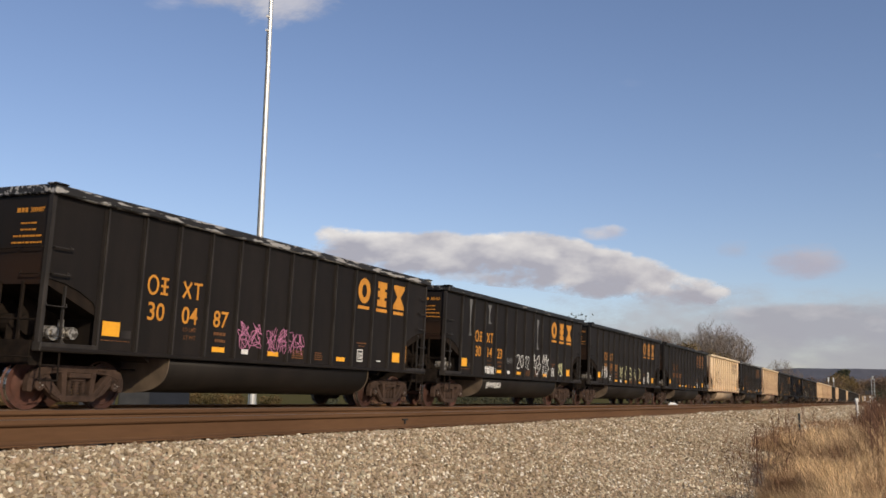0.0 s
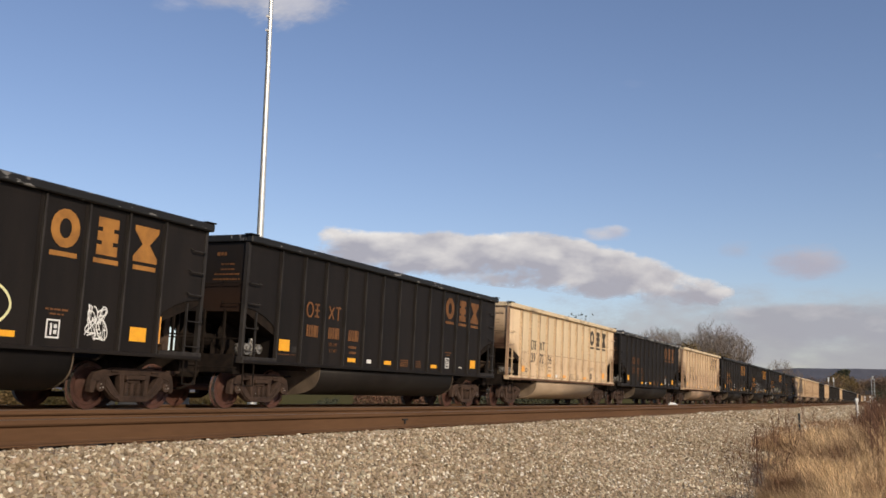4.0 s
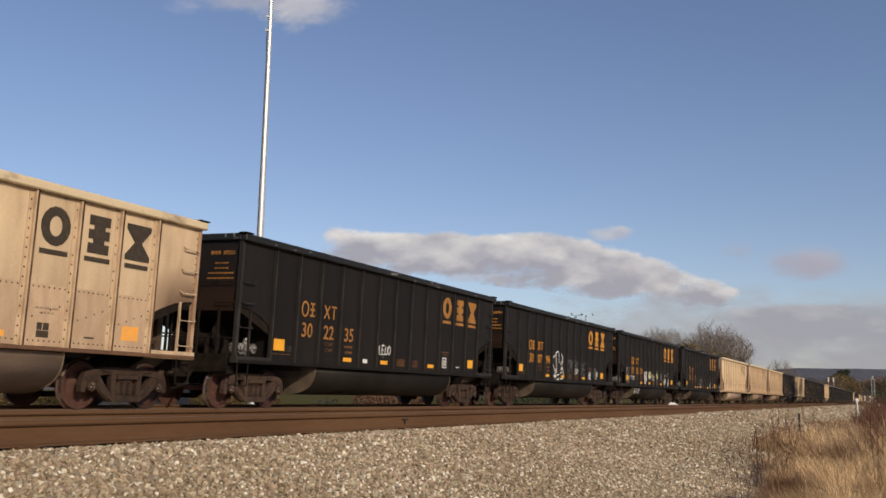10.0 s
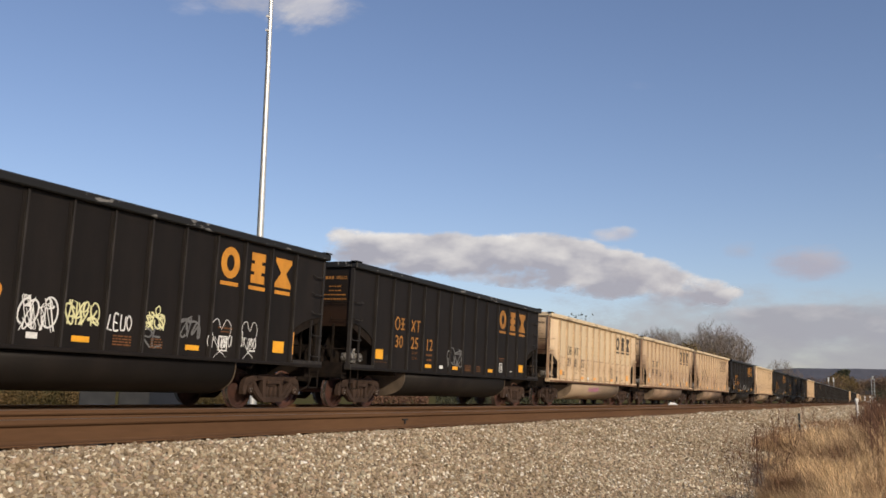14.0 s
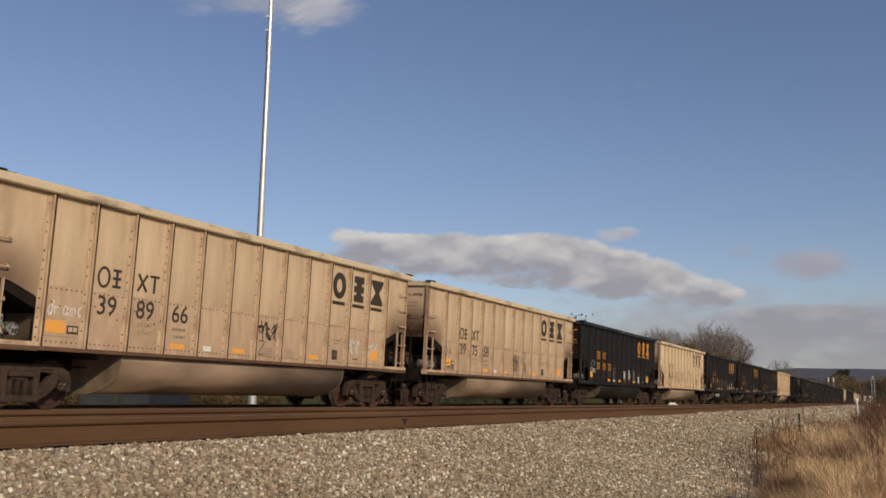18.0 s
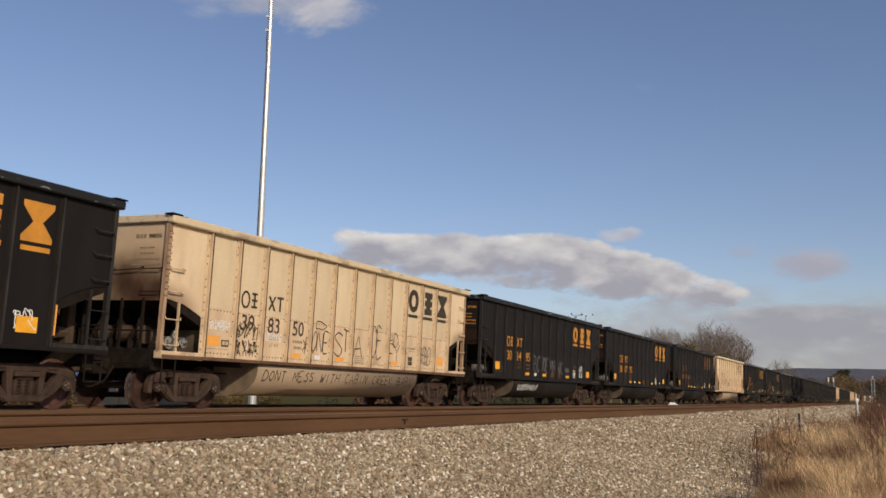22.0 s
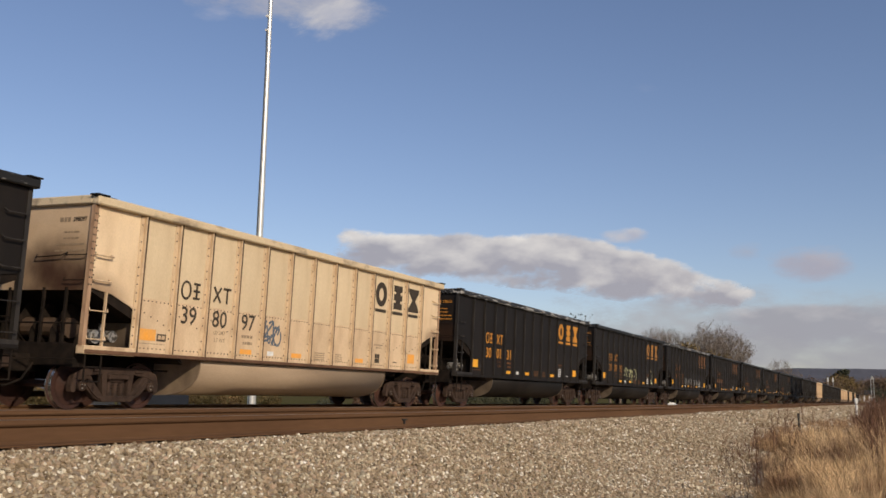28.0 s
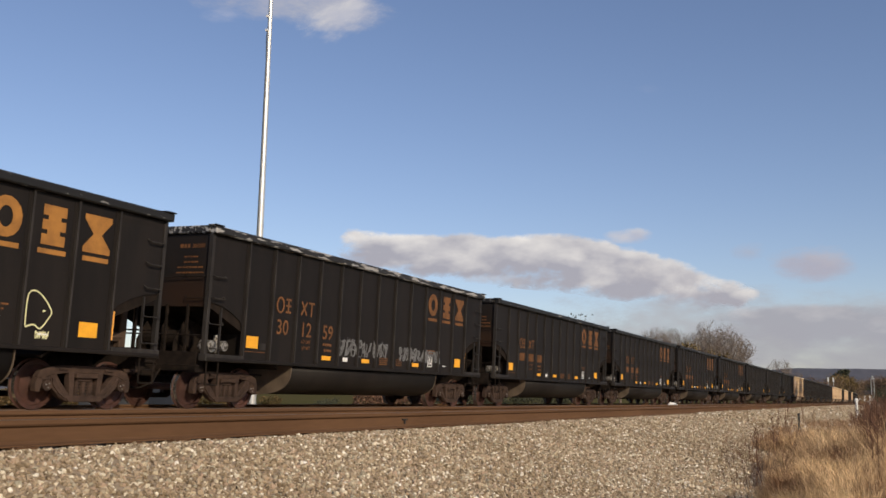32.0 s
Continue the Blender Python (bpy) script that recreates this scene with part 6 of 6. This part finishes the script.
    l.new(sh.outputs[0], out.inputs[0])
    return m


CLOUDS = []
CLOUD_R = 3800.0


def through_eye(px, py):
    """The level bearing and rise of a direction in the opening view."""
    f = 784 / math.tan(radians(FOV / 2))
    return (aim().to_3x3() @ Vector(((px - 784) / f, (441 - py) / f, -1))).normalized()


def cloud(cx, cy, w, h, seed, light, shade, cover, drift, label, tilt=0.0, r=CLOUD_R, shape=((0, 0, 1), (1, 0, 1)), **how):
    f = 784 / math.tan(radians(FOV / 2))
    d = through_eye(cx, cy)
    k = r / f
    me = bpy.data.meshes.new("cloud")
    W, H = w * k / 2, h * k / 2
    # rows (u, foot, head): where the cloud's base and top lie along its length
    verts, spots = [], []
    for u, foot, head in shape:
        verts += [((2 * u - 1) * W, (2 * foot - 1) * H, 0), ((2 * u - 1) * W, (2 * head - 1) * H, 0)]
        spots += [(u, 0), (u, 1)]
    me.from_pydata(verts, [], [(2 * i, 2 * i + 2, 2 * i + 3, 2 * i + 1) for i in range(len(shape) - 1)])
    uv = me.uv_layers.new()
    for loop, bit in zip(me.loops, uv.data):
        bit.uv = spots[loop.vertex_index]
    me.materials.append(cloud_material("glowing_cloud", seed, light, shade, cover, **how))
    ob = thing("cloud", label, "cloud", kind="structure", data=me)
    def at(px, py):
        q = through_eye(px, py)
        p = Vector(EYE) + q * r
        return look(p, Vector(EYE), 0) @ pose(0, 0, 0, 0, 180, 0) @ pose(0, 0, 0, 0, 0, tilt)
    CLOUDS.append((ob, at(cx, cy), at(cx + drift[0], cy + drift[1])))
    return ob


LIT, GREY = (0.80, 0.755, 0.71), (0.375, 0.362, 0.405)
cloud(400, -40, 470, 116, 11.0, (0.52, 0.50, 0.51), (0.40, 0.41, 0.49), 0.85, (98, 22), "thin torn grey cloud high in the sky", -4, soft=1.0)
cloud(505, 12, 190, 84, 12.0, (0.66, 0.63, 0.61), (0.46, 0.47, 0.55), 0.66, (98, 22), "torn wisp of white cloud", 22, soft=0.9, amp=3.2)
cloud(300, 8, 150, 40, 14.0, (0.44, 0.46, 0.58), (0.38, 0.42, 0.56), 0.35, (98, 22), "faint torn wisp of cloud", 8, soft=1.2, amp=3.0)
cloud(1400, 612, 1300, 210, 30.0, (0.405, 0.40, 0.425), (0.365, 0.362, 0.39), 1.0, (10, 2), "flat grey haze of cloud over the horizon", -1, r=3950, soft=1.2)
cloud(1500, 578, 460, 84, 31.0, (0.52, 0.50, 0.515), (0.36, 0.36, 0.40), 0.95, (8, 2), "low bank of cloud with pale tops above the haze", -1, r=3900, soft=0.8, crown=0.72, lit=(1.15, 1.55), square=4.0)
cloud(905, 476, 760, 168, 3.7, LIT, GREY, 0.94, (46, 4), "long grey cloud bank with sunlit tops", 0, r=3800, soft=0.6, amp=3.0, square=6.0, lit=(1.02, 1.62), crown=0.66, flat=0.5,
      shape=((0, 0.55, 0.86), (0.06, 0.50, 1.0), (0.10, 0.46, 0.97), (0.16, 0.44, 0.92), (0.35, 0.36, 0.91), (0.58, 0.26, 0.90), (0.70, 0.18, 0.80), (0.80, 0.12, 0.68), (0.92, 0.08, 0.50), (1, 0.08, 0.38)))
cloud(1130, 495, 300, 90, 8.3, (0.62, 0.59, 0.585), GREY, 0.45, (42, 6), "pale lumps on the falling end of the cloud bank", -13, r=3790, soft=0.7, amp=2.8, flat=0.7)
cloud(835, 492, 180, 26, 5.1, (0.60, 0.585, 0.60), (0.46, 0.455, 0.50), 0.7, (44, 4), "pale lower fringe of the cloud bank", 0, r=3780, soft=0.9)
cloud(1066, 413, 100, 34, 55.0, (0.66, 0.63, 0.62), (0.46, 0.46, 0.53), 0.95, (44, 6), "small white puff of cloud", soft=0.9, flat=0.6)
cloud(1425, 460, 180, 74, 77.0, (0.46, 0.43, 0.47), (0.40, 0.39, 0.46), 0.75, (15, 4), "small faint mauve cloud", soft=1.1, amp=3.0)
cloud(1297, 440, 84, 44, 91.0, (0.44, 0.43, 0.48), (0.38, 0.39, 0.47), 0.62, (25, 4), "small faint mauve cloud", soft=1.2)
cloud(1150, 145, 160, 40, 17.0, (0.36, 0.40, 0.55), (0.34, 0.38, 0.53), 0.2, (30, 10), "faint wisp of thin cloud", soft=1.4)
cloud(1548, 276, 60, 26, 18.0, (0.38, 0.41, 0.54), (0.35, 0.39, 0.53), 0.4, (14, 4), "faint wisp of thin cloud", soft=1.4)


# ---- motion ----
def rolled(t):
    """How far the train has come by t."""
    return 10.6945 * t + 0.00916 * t * t - 0.2 * math.exp(-((t - 28.0) / 0.9) ** 2)


def car_pose(i, t):
    s = 10.724 + CAR_L * i + CAR_L / 2 - rolled(t)
    px, py, rz = on_line(s, TRACK_Y)
    a = radians(CANT)
    # leaning towards the inside of the bend, about the near rail
    return Matrix.Translation((px, py, 0)) @ pose(0, 0, 0, 0, 0, rz) @ Matrix.Translation((0, -0.755, 0)) @ pose(0, 0, 0, CANT, 0, 0) @ Matrix.Translation((0, 0.755, 0))


def motions():
    for i, car in CARS.items():
        walk(car, [(t, car_pose(i, t)) for t in list(range(0, 26, 2)) + [26, 27, 27.5, 28, 28.5, 29, 30, 31, 32]])
    wheels = [o for car in CARS.values() for o in car.children_recursive if o.name.split(".")[0] == "wheelset"]
    first = wheels[0]
    walk(first, [(k / FPS, pose(0, 0, 0, 0, -math.degrees(rolled(k / FPS) / 0.457) % 360, 0)) for k in range(32 * FPS + 1)])
    for w in wheels[1:]:
        w.rotation_mode = "QUATERNION"
        data = w.animation_data_create()
        data.action = first.animation_data.action
        data.action_slot = first.animation_data.action_slot
    for ob, a, b in CLOUDS:
        walk(ob, [(0, a), (32, b)])


motions()
